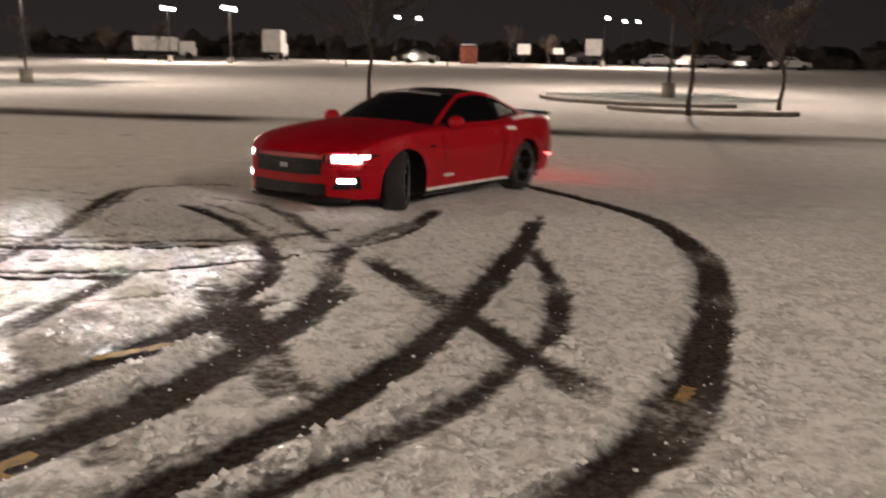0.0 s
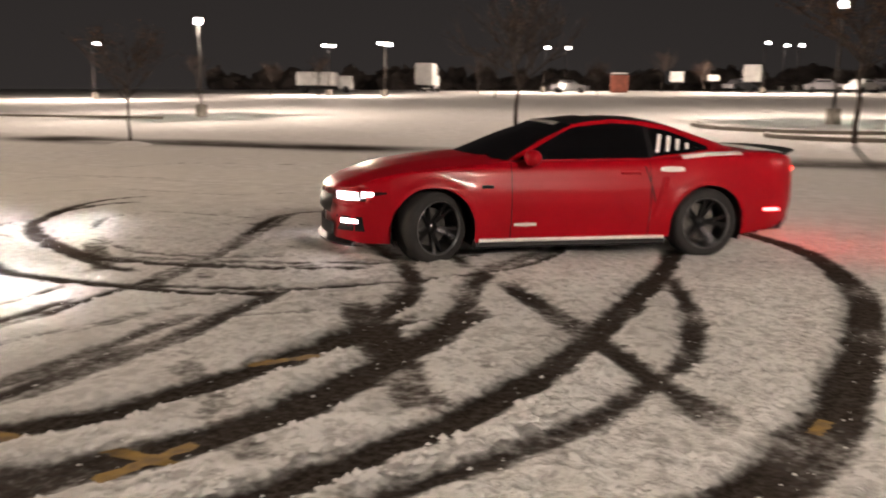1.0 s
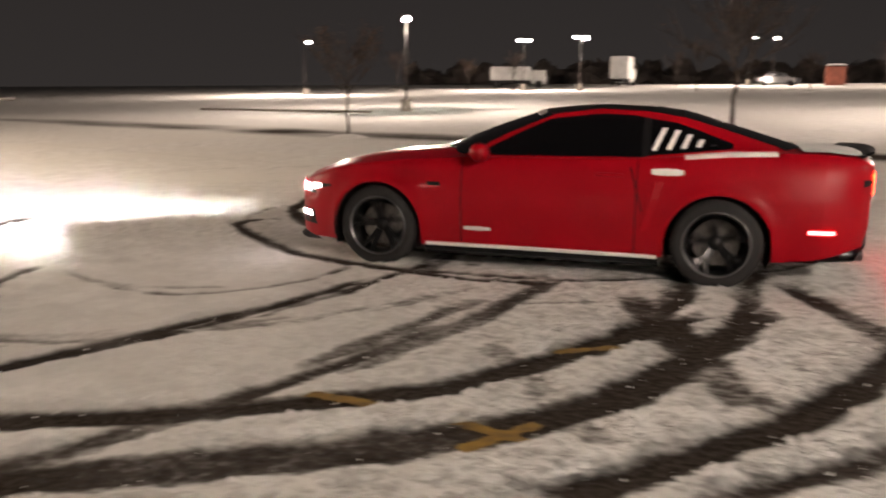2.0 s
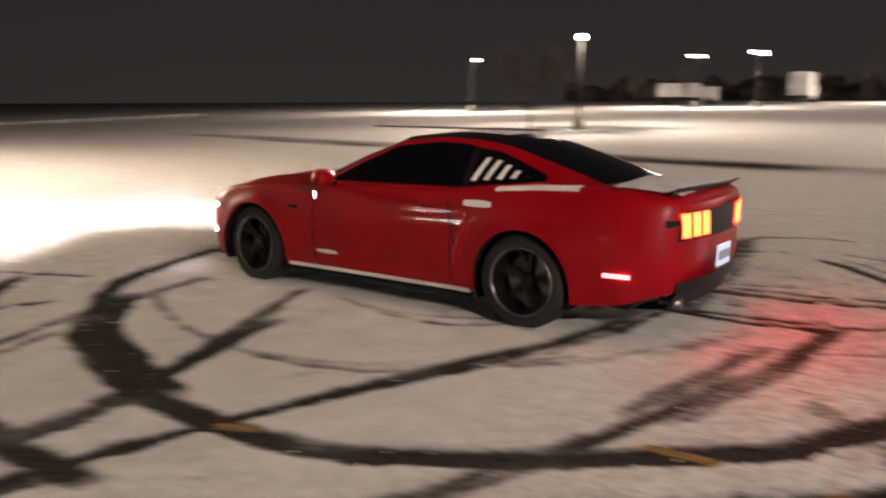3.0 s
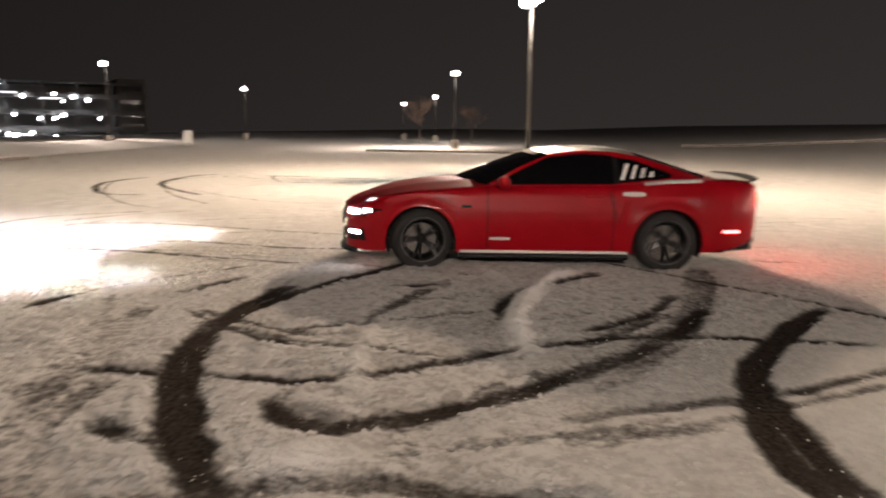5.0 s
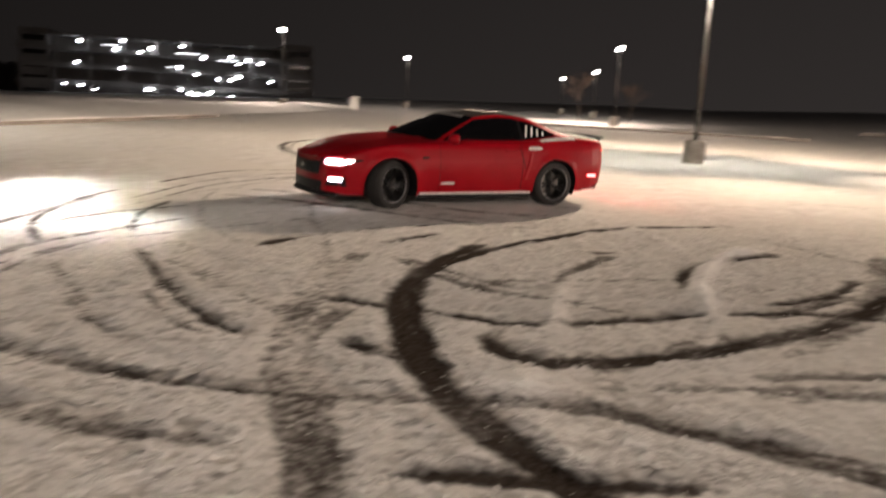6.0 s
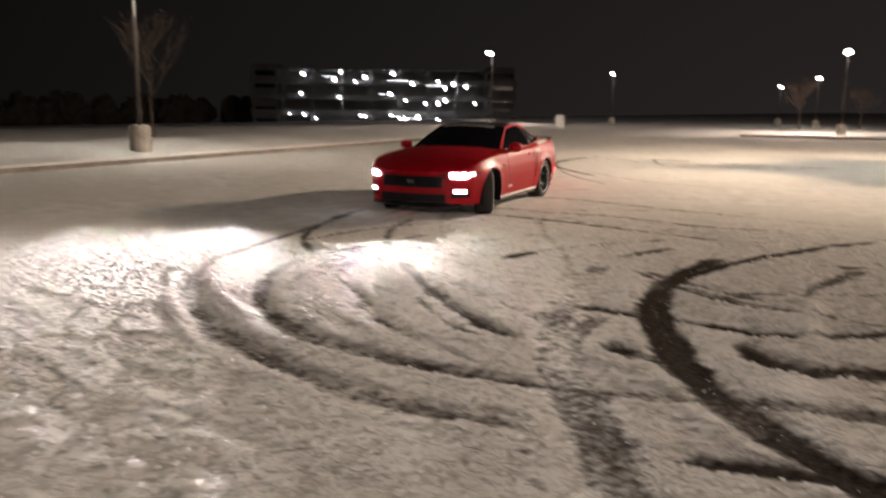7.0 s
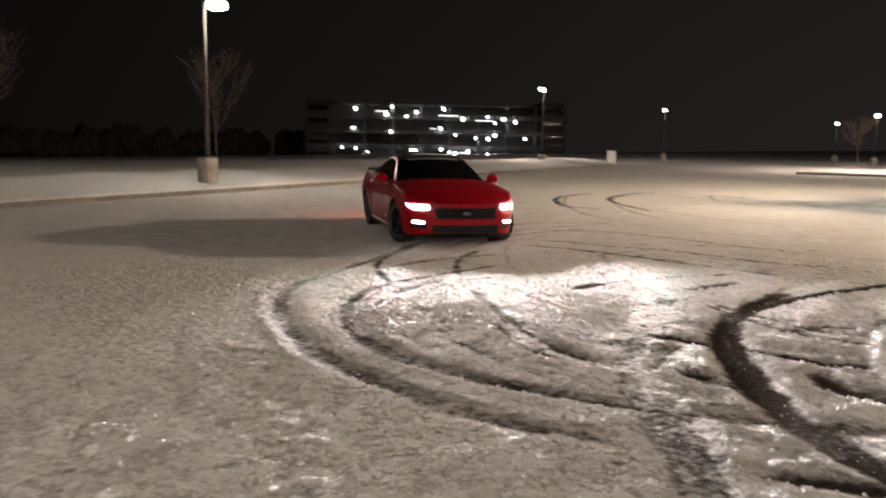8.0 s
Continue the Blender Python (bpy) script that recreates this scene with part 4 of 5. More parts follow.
# ---- parking garage with its lamps ----
def garage():
    ox, oy = -147.5, -101.8
    ang = math.degrees(math.atan2(-79.7 + 123.9, -162.5 + 132.6))
    ob = thing("parking_garage", "open multi-storey parking garage with white ceiling lamps", "building", pose(ox, oy, -3.4, 0, 0, ang))
    Lx, D, H = 54.0, 22.0, 3.05
    for s in range(4):
        part("floor_slab", box_bm(0, 0, s * H + 0.1, Lx, D, 0.28), SLAB, ob)
        for side in (-1, 1):
            part("parapet", box_bm(0, side * (D / 2 - 0.15), s * H + 0.56, Lx, 0.22, 0.66), SLAB, ob)
    part("roof_slab", box_bm(0, 0, 4 * H - 0.3, Lx * 0.86, D, 0.3), SLAB, ob)
    for i in range(10):
        for side in (-1, 1):
            part("column", box_bm(-Lx / 2 + 0.6 + i * (Lx - 1.2) / 9, side * (D / 2 - 0.5), 2 * H, 0.6, 0.6, 4 * H), SLAB, ob)
    for i, x in enumerate((-Lx / 2 + 2.8, Lx / 2 - 2.8)):
        tower = part("stair_tower", box_bm(x, 0, 2 * H + 0.4, 5.0, D - 3, 4 * H + 0.8), SLAB, ob)
        for s in range(5):
            for side in (-1, 1):
                part("window_band", box_bm(x, side * (D / 2 - 1.45), s * 2.4 + 1.6, 4.0, 0.1, 1.0), GLASS, tower)
    part("back_wall", box_bm(0, 0, 2 * H, Lx - 2, 0.3, 4 * H - 0.6), SLAB, ob)
    for places in (((0.191, 11.0, 2), (0.309, 10.0, 2), (0.331, 11.5, 1), (0.388, 9.6, 1), (0.425, 10.5, 2), (0.531, 11.2, 2), (0.605, 9.3, 2), (0.702, 9.8, 1), (0.730, 8.5, 1), (0.763, 9.3, 2), (0.809, 8.8, 2)),
                   ((0.182, 7.2, 1), (0.327, 6.5, 1), (0.520, 7.3, 2), (0.579, 6.0, 1), (0.656, 5.4, 1), (0.704, 5.4, 2), (0.730, 6.0, 2), (0.846, 5.5, 1)),
                   ((0.138, 3.1, 0), (0.191, 3.0, 1), (0.408, 2.8, 1), (0.423, 2.8, 1), (0.524, 3.0, 1), (0.555, 2.5, 1), (0.577, 2.3, 2), (0.627, 2.7, 2), (0.702, 2.1, 2), (0.811, 2.1, 2), (0.237, 2.3, 0))):
        for f, z, k in places:
            sz = (0.22, 0.36, 0.52)[k]
            part("ceiling_lamp", box_bm((f - 0.5) * Lx * 0.98, -(D / 2 + 0.1), z, sz, sz, sz * 0.8, 0.05), GARAGE, ob)
    # weakly glowing strips stand for the ceilings lit by the lamps
    for z, f, w in ((10.6, 0.29, 2.6), (9.9, 0.55, 4.2), (9.0, 0.69, 3.6), (7.2, 0.49, 1.4), (2.4, 0.60, 3.0)):
        part("lit_ceiling_strip", box_bm((f - 0.5) * Lx * 0.98, -(D / 2 + 0.02), z, w, 0.16, 0.14, 0.03), CEILING_STRIP, ob, "faint glowing strip for the lit ceiling")
    return ob


garage()


# ---- vehicles and clutter standing far off ----
def far_car(x, y, turn, mat, label):
    ob = thing("parked_car", label, "car", pose(x, y, up(x, y), 0, 0, turn), "cars parked at the far edge")
    prof = [(-2.2, 0.35), (-2.2, 0.85), (-1.5, 0.95), (-1.0, 1.40), (0.4, 1.42), (1.0, 0.98), (2.1, 0.82), (2.2, 0.35)]
    rows = [[(px * (0.94 if abs(yy) > 0.8 else 1), yy * (0.80 if pz > 1.2 else 1), pz) for px, pz in prof] for yy in (-0.88, -0.80, 0.80, 0.88)]
    bm = grid_bm(rows)
    for r in (0, 3):
        bm.faces.new([bm.verts.new(p) for p in rows[r]])
    part("body", bm, mat, ob)
    part("windows", box_bm(-0.3, 0, 1.17, 1.5, 1.62, 0.26, 0.05), GLASS, ob)
    for wx in (-1.35, 1.35):
        for wy in (-0.8, 0.8):
            part("wheel", lathe(bmesh.new(), [(0.001, -0.1), (0.31, -0.1), (0.33, 0), (0.31, 0.1), (0.001, 0.1)], 12, "y", (wx, wy, 0.33)), RUBBER, ob)
    part("snow_cover", grid_bm([[(px, yy, 1.46 + 0.05 * math.cos(yy) - 0.03 * abs(px + 0.3)) for yy in (-0.62, -0.3, 0.3, 0.62)] for px in (-1.0, -0.6, 0, 0.4)]), SNOW, ob, "layer of snow on the roof", True)
    return ob


for k, (x, y) in enumerate(((3.5, 100), (7.2, 99), (9.6, 101), (13.4, 99.5), (17.5, 98), (-5.5, 103), (-24.0, 95.0))):
    far_car(x, y, 5 + 50 * (k % 2), (GREY, WHITEBOX, GREY)[k % 3], "snow-dusted parked car at the far edge of the lot")


def far_truck(x, y, turn, length, h, label):
    ob = thing("box_truck", label, "truck", pose(x, y, up(x, y), 0, 0, turn), "trucks parked at the far edge")
    part("cargo_box", box_bm(-0.9, 0, 0.9 + h / 2, length, 2.3, h, 0.05), WHITEBOX, ob)
    part("cab", box_bm(length / 2 + 0.2, 0, 1.3, 1.9, 2.0, 1.7, 0.2), WHITEBOX, ob)
    part("windscreen", box_bm(length / 2 + 1.12, 0, 1.7, 0.08, 1.7, 0.6), GLASS, ob)
    part("chassis", box_bm(0, 0, 0.65, length + 2, 1.0, 0.25), BLACK, ob)
    for wx in (-length / 2, length / 2 + 0.3):
        for wy in (-0.95, 0.95):
            part("wheel", lathe(bmesh.new(), [(0.001, -0.13), (0.42, -0.13), (0.45, 0), (0.42, 0.13), (0.001, 0.13)], 12, "y", (wx, wy, 0.45)), RUBBER, ob)
    part("snow_cover", box_bm(-0.9, 0, 0.98 + h, length - 0.1, 2.2, 0.14, 0.06), SNOW, ob, "thick snow on the box")
    return ob


far_truck(-54.5, 90.0, 25, 5.0, 1.5, "long white truck covered with snow")
far_truck(-42.8, 96.0, 100, 2.6, 2.5, "white box truck seen end on, covered with snow")
ob = thing("dumpster", "red-brown steel container with snow on its lid", "container", pose(-18.6, 97.0, up(-18.6, 97), 0, 0, 12))
part("bin", box_bm(0, 0, 1.0, 2.0, 1.7, 2.0, 0.06), RUST, ob)
part("lid", box_bm(0, 0, 2.06, 2.1, 1.8, 0.1, 0.03), BLACK, ob)
part("snow_cover", box_bm(0, 0, 2.18, 1.9, 1.6, 0.16, 0.06), SNOW, ob)


def sign(x, y, w, h, top, label, group=""):
    ob = thing("sign", label, "sign", pose(x, y, up(x, y), 0, 0, 8), group)
    part("post", add_tube(bmesh.new(), [(0, 0, -0.1), (0, 0, top - h / 2)], [0.04, 0.04], 6), GALV, ob)
    part("panel", box_bm(0, -0.06, top - h / 2, w, 0.05, h, 0.015), WHITEBOX, ob)
    return ob


sign(-4.1, 99.0, 1.9, 1.9, 3.1, "large white sign board on a post")
sign(-12.3, 99.0, 1.5, 1.2, 2.4, "white sign board on a post")
sign(-8.2, 99.0, 1.2, 0.7, 2.0, "small white sign board on a post")

ob = thing("utility_box", "pale metal utility cabinet standing in the snow", "cabinet", pose(-57.6, -25.1, up(-57.6, -25.1), 0, 0, 30))
part("cabinet", box_bm(0, 0, 0.5, 0.75, 0.6, 1.0, 0.03), WHITEBOX, ob)
part("lid", box_bm(0, 0, 1.03, 0.82, 0.66, 0.06, 0.02), SNOW, ob)
ob = thing("hydrant", "dark fire hydrant in the snow of the verge", "hydrant", pose(-17.3, -22.7, 0.28))
part("barrel", lathe(bmesh.new(), [(0.001, -0.1), (0.1, -0.1), (0.1, 0.42), (0.13, 0.44), (0.12, 0.5), (0.06, 0.6), (0.001, 0.64)], 12, "z"), BLACK, ob, smooth=True)
part("nozzle", lathe(bmesh.new(), [(0.001, -0.18), (0.05, -0.18), (0.05, 0.18), (0.001, 0.18)], 10, "y", (0, 0, 0.36)), BLACK, ob)


# ---- the red coupe ----
def curve(x, *pairs):
    a = np.array(pairs).reshape(-1, 2)
    a = a[np.argsort(a[:, 0])]
    return float(np.interp(x, a[:, 0], a[:, 1]))


AXLE, TYRE_R = 1.36, 0.342


def half_width(x):
    return curve(x, 2.29, 0.58, 2.26, 0.67, 2.18, 0.77, 2.05, 0.84, 1.85, 0.89, 1.6, 0.925, 1.36, 0.945, 0.9, 0.942, 0.3, 0.932, -0.7, 0.938, -1.0, 0.95,
                 -1.36, 0.962, -1.8, 0.955, -2.1, 0.925, -2.3, 0.88, -2.42, 0.82, -2.49, 0.74)


def shoulder(x):
    return curve(x, 2.29, 0.655, 2.22, 0.695, 2.1, 0.735, 1.9, 0.785, 1.65, 0.835, 1.36, 0.875, 1.0, 0.905, 0.6, 0.93, 0.0, 0.935, -0.6, 0.945, -1.0, 0.97,
                 -1.4, 1.005, -1.8, 1.02, -2.1, 1.015, -2.35, 0.995, -2.45, 0.965, -2.49, 0.93)


def crown(x):
    return curve(x, 2.29, 0.01, 2.2, 0.03, 1.9, 0.055, 1.4, 0.075, 0.9, 0.085, 0.3, 0.04, -1.5, 0.02, -2.2, 0.03, -2.49, 0.02)


def sill(x):
    base = curve(x, 2.29, 0.235, 2.1, 0.20, 1.8, 0.20, 0, 0.205, -1.8, 0.235, -2.2, 0.28, -2.49, 0.36)
    for ax in (AXLE, -AXLE):
        d = abs(x - ax)
        if d < 0.385:
            base = max(base, TYRE_R - 0.01 + math.sqrt(0.385 ** 2 - d * d))
    return base


def side_y(x, z):
    w = half_width(x) * curve(z, 0.18, 0.93, 0.30, 0.962, 0.42, 0.982, 0.56, 1.0, 0.70, 0.998, 0.735, 0.985, 0.85, 0.965, 0.95, 0.925, 1.03, 0.88)
    for ax in (AXLE, -AXLE):
        d = math.hypot(x - ax, z - TYRE_R)
        w += 0.016 * math.exp(-((d - 0.40) / 0.05) ** 2)
    return w


def warp(x, y, z):
    """The nose is bowed in plan and leans back towards the top, the tail leans forward below."""
    if x > 1.75:
        k = (x - 1.75) / 0.54
        x -= k * (0.13 * (y / 0.7) ** 2 + 0.10 * max(0, z - 0.50) - 0.03 * max(0, 0.35 - z))
    if x < -2.0:
        k = (-2.0 - x) / 0.49
        x += k * (0.08 * (y / 0.7) ** 2 + 0.22 * max(0, 0.5 - z))
    return x, y, z


def nose_x(y, z):
    """How far the nose reaches forward at that place."""
    best = 0
    for x in np.linspace(1.6, 2.29, 70):
        if side_y(x, z) >= abs(y):
            best = max(best, warp(x, y, z)[0])
    return best


def tail_x(y, z):
    best = 0
    for x in np.linspace(-2.49, -1.7, 70):
        if side_y(x, z) >= abs(y):
            best = min(best, warp(x, y, z)[0])
    return best


def stations():
    xs = [2.29, 2.275, 2.25, 2.22, 2.18, 2.13, 2.08, 2.02, 1.95, 1.88, 1.80, 1.77]
    for ax in (AXLE, -AXLE):
        xs += [ax + 0.392 * math.cos(math.pi * k / 22) for k in range(23)] + [ax + 0.3849, ax - 0.3849]
    xs += [0.9, 0.80, 0.70, 0.632, 0.622, 0.5, 0.3, 0.1, -0.1, -0.3, -0.5, -0.7, -0.752, -0.762, -0.85]
    xs += [-1.80, -1.88, -1.95, -2.02, -2.1, -2.18, -2.25, -2.32, -2.38, -2.42, -2.45, -2.47, -2.49]
    return sorted(set(round(x, 4) for x in xs), reverse=True)


def section(x):
    """Half a cross-section, from the sill up over the shoulder to the middle."""
    lo, hi = sill(x), shoulder(x)
    zz = [lo + (hi - lo) * k / 15 for k in range(15)]
    pts = [(side_y(x, z), z) for z in zz]
    ys = side_y(x, hi)
    pts += [(ys * 0.985, hi + 0.002), (ys * 0.955, hi + 0.010), (ys * 0.945, hi + 0.010)]
    for k in range(1, 9):
        y = ys * 0.945 * (1 - k / 8)
        pts.append((y, hi + 0.012 + crown(x) * (1 - (y / (ys * 0.945)) ** 2) + (0.012 if k == 3 and x > 0.6 else 0)))
    return pts


def region(x, k, n):
    if k == n - 10 and 0.75 < x < 2.15 or (0.622 < x < 0.632 or -0.762 < x < -0.752) and k < 16:
        return "panel_gap"
    if k >= 16:
        return "hood" if x > 0.62 else ("trunk_lid" if x < -1.7 else "cowl")
    if x > 1.77:
        return "front_bumper"
    if x > 0.63:
        return "front_fender"
    if x > -0.752:
        return "door"
    return "quarter_panel" if x > -2.1 else "rear_bumper"


def build_car():
    ob = thing("red_coupe", "red two-door sports coupe with black wheels, dusted with snow, lamps lit", "car")
    xs = stations()
    secs = [section(x) for x in xs]
    n = len(secs[0])
    bms = {}
    for s in (1, -1):
        for i in range(len(xs) - 1):
            xm = (xs[i] + xs[i + 1]) / 2
            for k in range(n - 1):
                r = region(xm, k, n)
                q = [(xs[i], *secs[i][k]), (xs[i], *secs[i][k + 1]), (xs[i + 1], *secs[i + 1][k + 1]), (xs[i + 1], *secs[i + 1][k])]
                inset = 0.006 if r == "panel_gap" else 0
                q = [warp(a, (y - inset) * s, z - inset) for a, y, z in q]
                # sunken pockets for the headlamps
                p2 = []
                for a, y, z in q:
                    if a > 1.85 and 0.50 < abs(y) < 0.80 and 0.56 < z < 0.69 and k < 15:
                        a -= 0.22
                    p2.append((a, y, z))
                key = (r, s) if r in ("front_fender", "door", "quarter_panel") else (r, 0)
                if r == "panel_gap":
                    key = (r, s * (1 if xm > 0.75 else 2 if xm > 0 else 3))
                bm = bms.setdefault(key, bmesh.new())
                bm.faces.new([bm.verts.new(p) for p in (p2 if s > 0 else p2[::-1])])
    for i, r in ((0, "front_bumper"), (-1, "rear_bumper")):
        bm = bms[(r, 0)]
        for k in range(n - 1):
            a, c = secs[i][k], secs[i][k + 1]
            bm.faces.new([bm.verts.new(warp(xs[i], y, z)) for y, z in ((a[0], a[1]), (c[0], c[1]), (-c[0], c[1]), (-a[0], a[1]))][:: 1 if i == 0 else -1])
    made = {}
    for (r, s), bm in bms.items():
        bmesh.ops.remove_doubles(bm, verts=bm.verts, dist=0.0005)
        o = part(r, bm, BLACK if r == "panel_gap" else PAINT, ob, smooth=True)
        made[(r, s)] = o
    # floor pan and dark wheel wells
    part("floor_pan", box_bm(-0.05, 0, 0.26, 4.1, 1.42, 0.12, 0.03), BLACK, ob)
    for ax in (AXLE, -AXLE):
        for s in (1, -1):
            well = [[(ax + 0.39 * math.cos(a), s * y, TYRE_R + 0.39 * math.sin(a)) for a in np.radians(np.linspace(-25, 205, 18))] for y in (0.55, 0.93)]
            bm = grid_bm(well)
            bm.faces.new([bm.verts.new(p) for p in well[0]])
            part("wheel_well", bm, BLACK, ob)
    # cabin
    rail = [(0.64, 0.765, 0.945), (0.30, 0.685, 1.125), (-0.08, 0.595, 1.290), (-0.45, 0.575, 1.332), (-0.80, 0.57, 1.318), (-1.10, 0.565, 1.268), (-1.50, 0.58, 1.145), (-1.86, 0.60, 1.030)]
    mid = [(0.96, 1.005), (0.52, 1.180), (0.06, 1.338), (-0.40, 1.378), (-0.80, 1.366), (-1.10, 1.325), (-1.55, 1.190), (-2.00, 1.048)]

    def cabin_row(t):
        i = min(int(t), len(rail) - 2)
        u = t - i
        a, c = Vector(rail[i]).lerp(Vector(rail[i + 1]), u), Vector(mid[i]).lerp(Vector(mid[i + 1]), u)
        row = []
        for k in range(-8, 9):
            w = k / 8
            row.append((c.x + (a.x - c.x) * w * w, a.y * w, c.y + (a.z - c.y) * w * w))
        return row

    def cabin(name, t0, t1, mat, lab="", lift=0.0, crop=0):
        rows = [cabin_row(t) for t in np.linspace(t0, t1, 9)]
        rows = [[(x, y, z + lift) for x, y, z in (r[crop:-crop] if crop else r)] for r in rows]
        return part(name, grid_bm(rows), mat, ob, lab, True)

    cabin("windshield", 0.0, 1.95, GLASS)
    # plain grey band for the lettered banner across the windshield's top
    cabin("windshield_band", 1.76, 1.93, BANNER, "thin grey banner band at the windshield's top edge", 0.004, 2)
    cabin("roof", 1.95, 4.9, BLACK, "gloss black roof with a dusting of snow")
    cabin("rear_window", 4.9, 7.0, GLASS)
    cabin("roof_snow", 2.7, 4.2, SNOW, "patch of snow on the roof", 0.006, 4)
    for s in (1, -1):
        belt = [(0.66, 0.775, 0.925), (0.2, 0.80, 0.935), (-0.3, 0.805, 0.94), (-0.8, 0.805, 0.955), (-1.2, 0.80, 0.985), (-1.6, 0.77, 1.01), (-1.88, 0.70, 1.02)]
        R = [Vector(p) for p in rail]

        def rail_at(x):
            for a, c in zip(R, R[1:]):
                if c.x <= x <= a.x:
                    return a.lerp(c, (a.x - x) / (a.x - c.x))
            return R[0] if x > R[0].x else R[-1]

        def side_at(x, z):
            r = rail_at(x)
            b = curve(x, *[v for p in belt for v in (p[0], p[2])])
            yb = curve(x, *[v for p in belt for v in (p[0], p[1])])
            u = (z - b) / max(r.z - b, 0.02)
            return yb + (r.y - yb) * u + 0.02 * math.sin(math.pi * min(max(u, 0), 1))

        rows = []
        for x in np.linspace(0.64, -1.86, 40):
            b = curve(x, *[v for p in belt for v in (p[0], p[2])]) - 0.02
            t = rail_at(x).z + 0.004
            rows.append([(x, s * side_at(x, b + (t - b) * k / 8), b + (t - b) * k / 8) for k in range(9)])
        part("cabin_side", grid_bm(rows), PAINT, ob, smooth=True)

        def pane(name, low, high, x0, x1, mat, lift, lab=""):
            rows = []
            for x in np.linspace(x0, x1, 22):
                zl, zh = curve(x, *low), curve(x, *high)
                rows.append([(x, s * (side_at(x, zl + (zh - zl) * k / 6) + lift), zl + (zh - zl) * k / 6) for k in range(7)])
            return part(name, grid_bm(rows), mat, ob, lab, True)

        pane("side_window", (0.53, 0.955, -0.78, 0.975), (0.53, 0.965, 0.26, 1.11, -0.05, 1.255, -0.45, 1.297, -0.70, 1.288, -0.78, 1.272), 0.53, -0.78, GLASS, 0.006)
        q = pane("quarter_window", (-0.83, 0.985, -1.44, 1.05), (-0.83, 1.262, -1.02, 1.235, -1.2, 1.175, -1.44, 1.085), -0.83, -1.44, GLASS, 0.006)
        pane("b_pillar", (-0.775, 0.972, -0.835, 0.985), (-0.775, 1.275, -0.835, 1.262), -0.775, -0.835, BLACK, 0.008, "black pillar behind the door glass")
        for k in range(5):
            x = -0.875 - 0.108 * k
            zt = curve(x, -0.83, 1.25, -1.02, 1.22, -1.2, 1.16, -1.44, 1.08) - 0.012
            zb = curve(x, -0.83, 1.0, -1.44, 1.06) + 0.02
            bm = grid_bm([[(x + 0.03 - 0.042 * w - 0.42 * (z - zb), s * (side_at(x - 0.42 * (z - zb), z) + 0.016 + 0.012 * (1 - w)), z) for z in np.linspace(zb, zt - 0.035, 4)] for w in (0, 0.5, 1)])
            part("louvre", bm, SNOW if k < 4 else BLACK, q, "louvre slat caked with snow" if k < 4 else "black louvre slat")
        # mirror, handle, scoop, badge, sill, snow
        mr = part("mirror", lathe(bmesh.new(), [(0.001, -0.10), (0.05, -0.09), (0.075, -0.03), (0.075, 0.05), (0.05, 0.09), (0.001, 0.10)], 12, "y", (0, 0, 0)), PAINT, ob, "red door mirror", True)
        mr.matrix_basis = pose(0.46, s * 0.98, 0.985, 0, 0, 0)
        part("mirror_arm", box_bm(0.0, -s * 0.09, -0.05, 0.05, 0.12, 0.03, 0.008), BLACK, mr)
        part("door_handle", box_bm(-0.55, s * (side_y(-0.55, 0.84) + 0.008), 0.84, 0.20, 0.03, 0.03, 0.01), PAINT, ob)
        part("fender_badge", box_bm(0.86, s * (side_y(0.86, 0.72) + 0.003), 0.72, 0.11, 0.01, 0.03, 0.004), BLACK, ob)
        rows = [[(x, s * (side_y(x, 0.212) + dy), 0.205 + dz) for dy, dz in ((-0.03, 0.0), (0.016, 0.0), (0.02, 0.022), (-0.005, 0.034))] for x in np.linspace(0.93, -0.93, 12)]
        part("side_skirt_snow", grid_bm(rows), SNOW, ob, "line of snow along the side skirt")
        rows = [[(x, s * (side_y(x, 0.20) - 0.02 + dy), dz) for dy, dz in ((0.0, 0.21), (0.012, 0.16), (-0.05, 0.13))] for x in np.linspace(0.95, -0.95, 12)]
        part("side_skirt", grid_bm(rows), BLACK, ob)

        def smear(x0, x1, z0, z1, seed, lab="small white streak"):
            rnd = random.Random(seed)
            rows = []
            for x in np.linspace(x0, x1, 12):
                u = (x - x0) / (x1 - x0)
                j0 = j1 = (z1 - z0) * (0.5 - 0.5 * math.sin(math.pi * min(max(u, 0.03), 0.97)) ** 0.15) + 0.004 * rnd.random()
                rows.append([(x, s * (side_y(x, z) + 0.004), z) for z in np.linspace(z0 + j0, z1 - j1, 4)])
            part("white_streak", grid_bm(rows), SNOW, ob, lab, True)

        # small white patches on the quarter panel and the lower door
        smear(-0.86, -1.10, 0.845, 0.90, 3)
        smear(0.60, 0.38, 0.345, 0.385, 5)
        rows = [[(-0.735 + 0.30 * (z - 0.80) + dx, s * (side_y(-0.74, z) + 0.004), z) for dx in (-0.006, 0.006)] for z in np.linspace(0.46, 0.90, 8)]
        part("door_shut_line", grid_bm(rows), BLACK, ob, "dark slanting crease behind the door")
        rows = []
        for x in np.linspace(-1.1, -1.75, 14):
            h = shoulder(x)
            y = side_y(x, h)
            e = 0.02 * math.sin(x * 23)
            rows.append([(x, s * (y + 0.004), h - 0.012), (x, s * (y * 0.985 + 0.002), h + 0.008), (x, s * (y * 0.955), h + 0.017), (x, s * (y * 0.90 + e), h + 0.022)])
        part("shoulder_snow", grid_bm(rows), SNOW, ob, "snow lying along the shoulder", True)
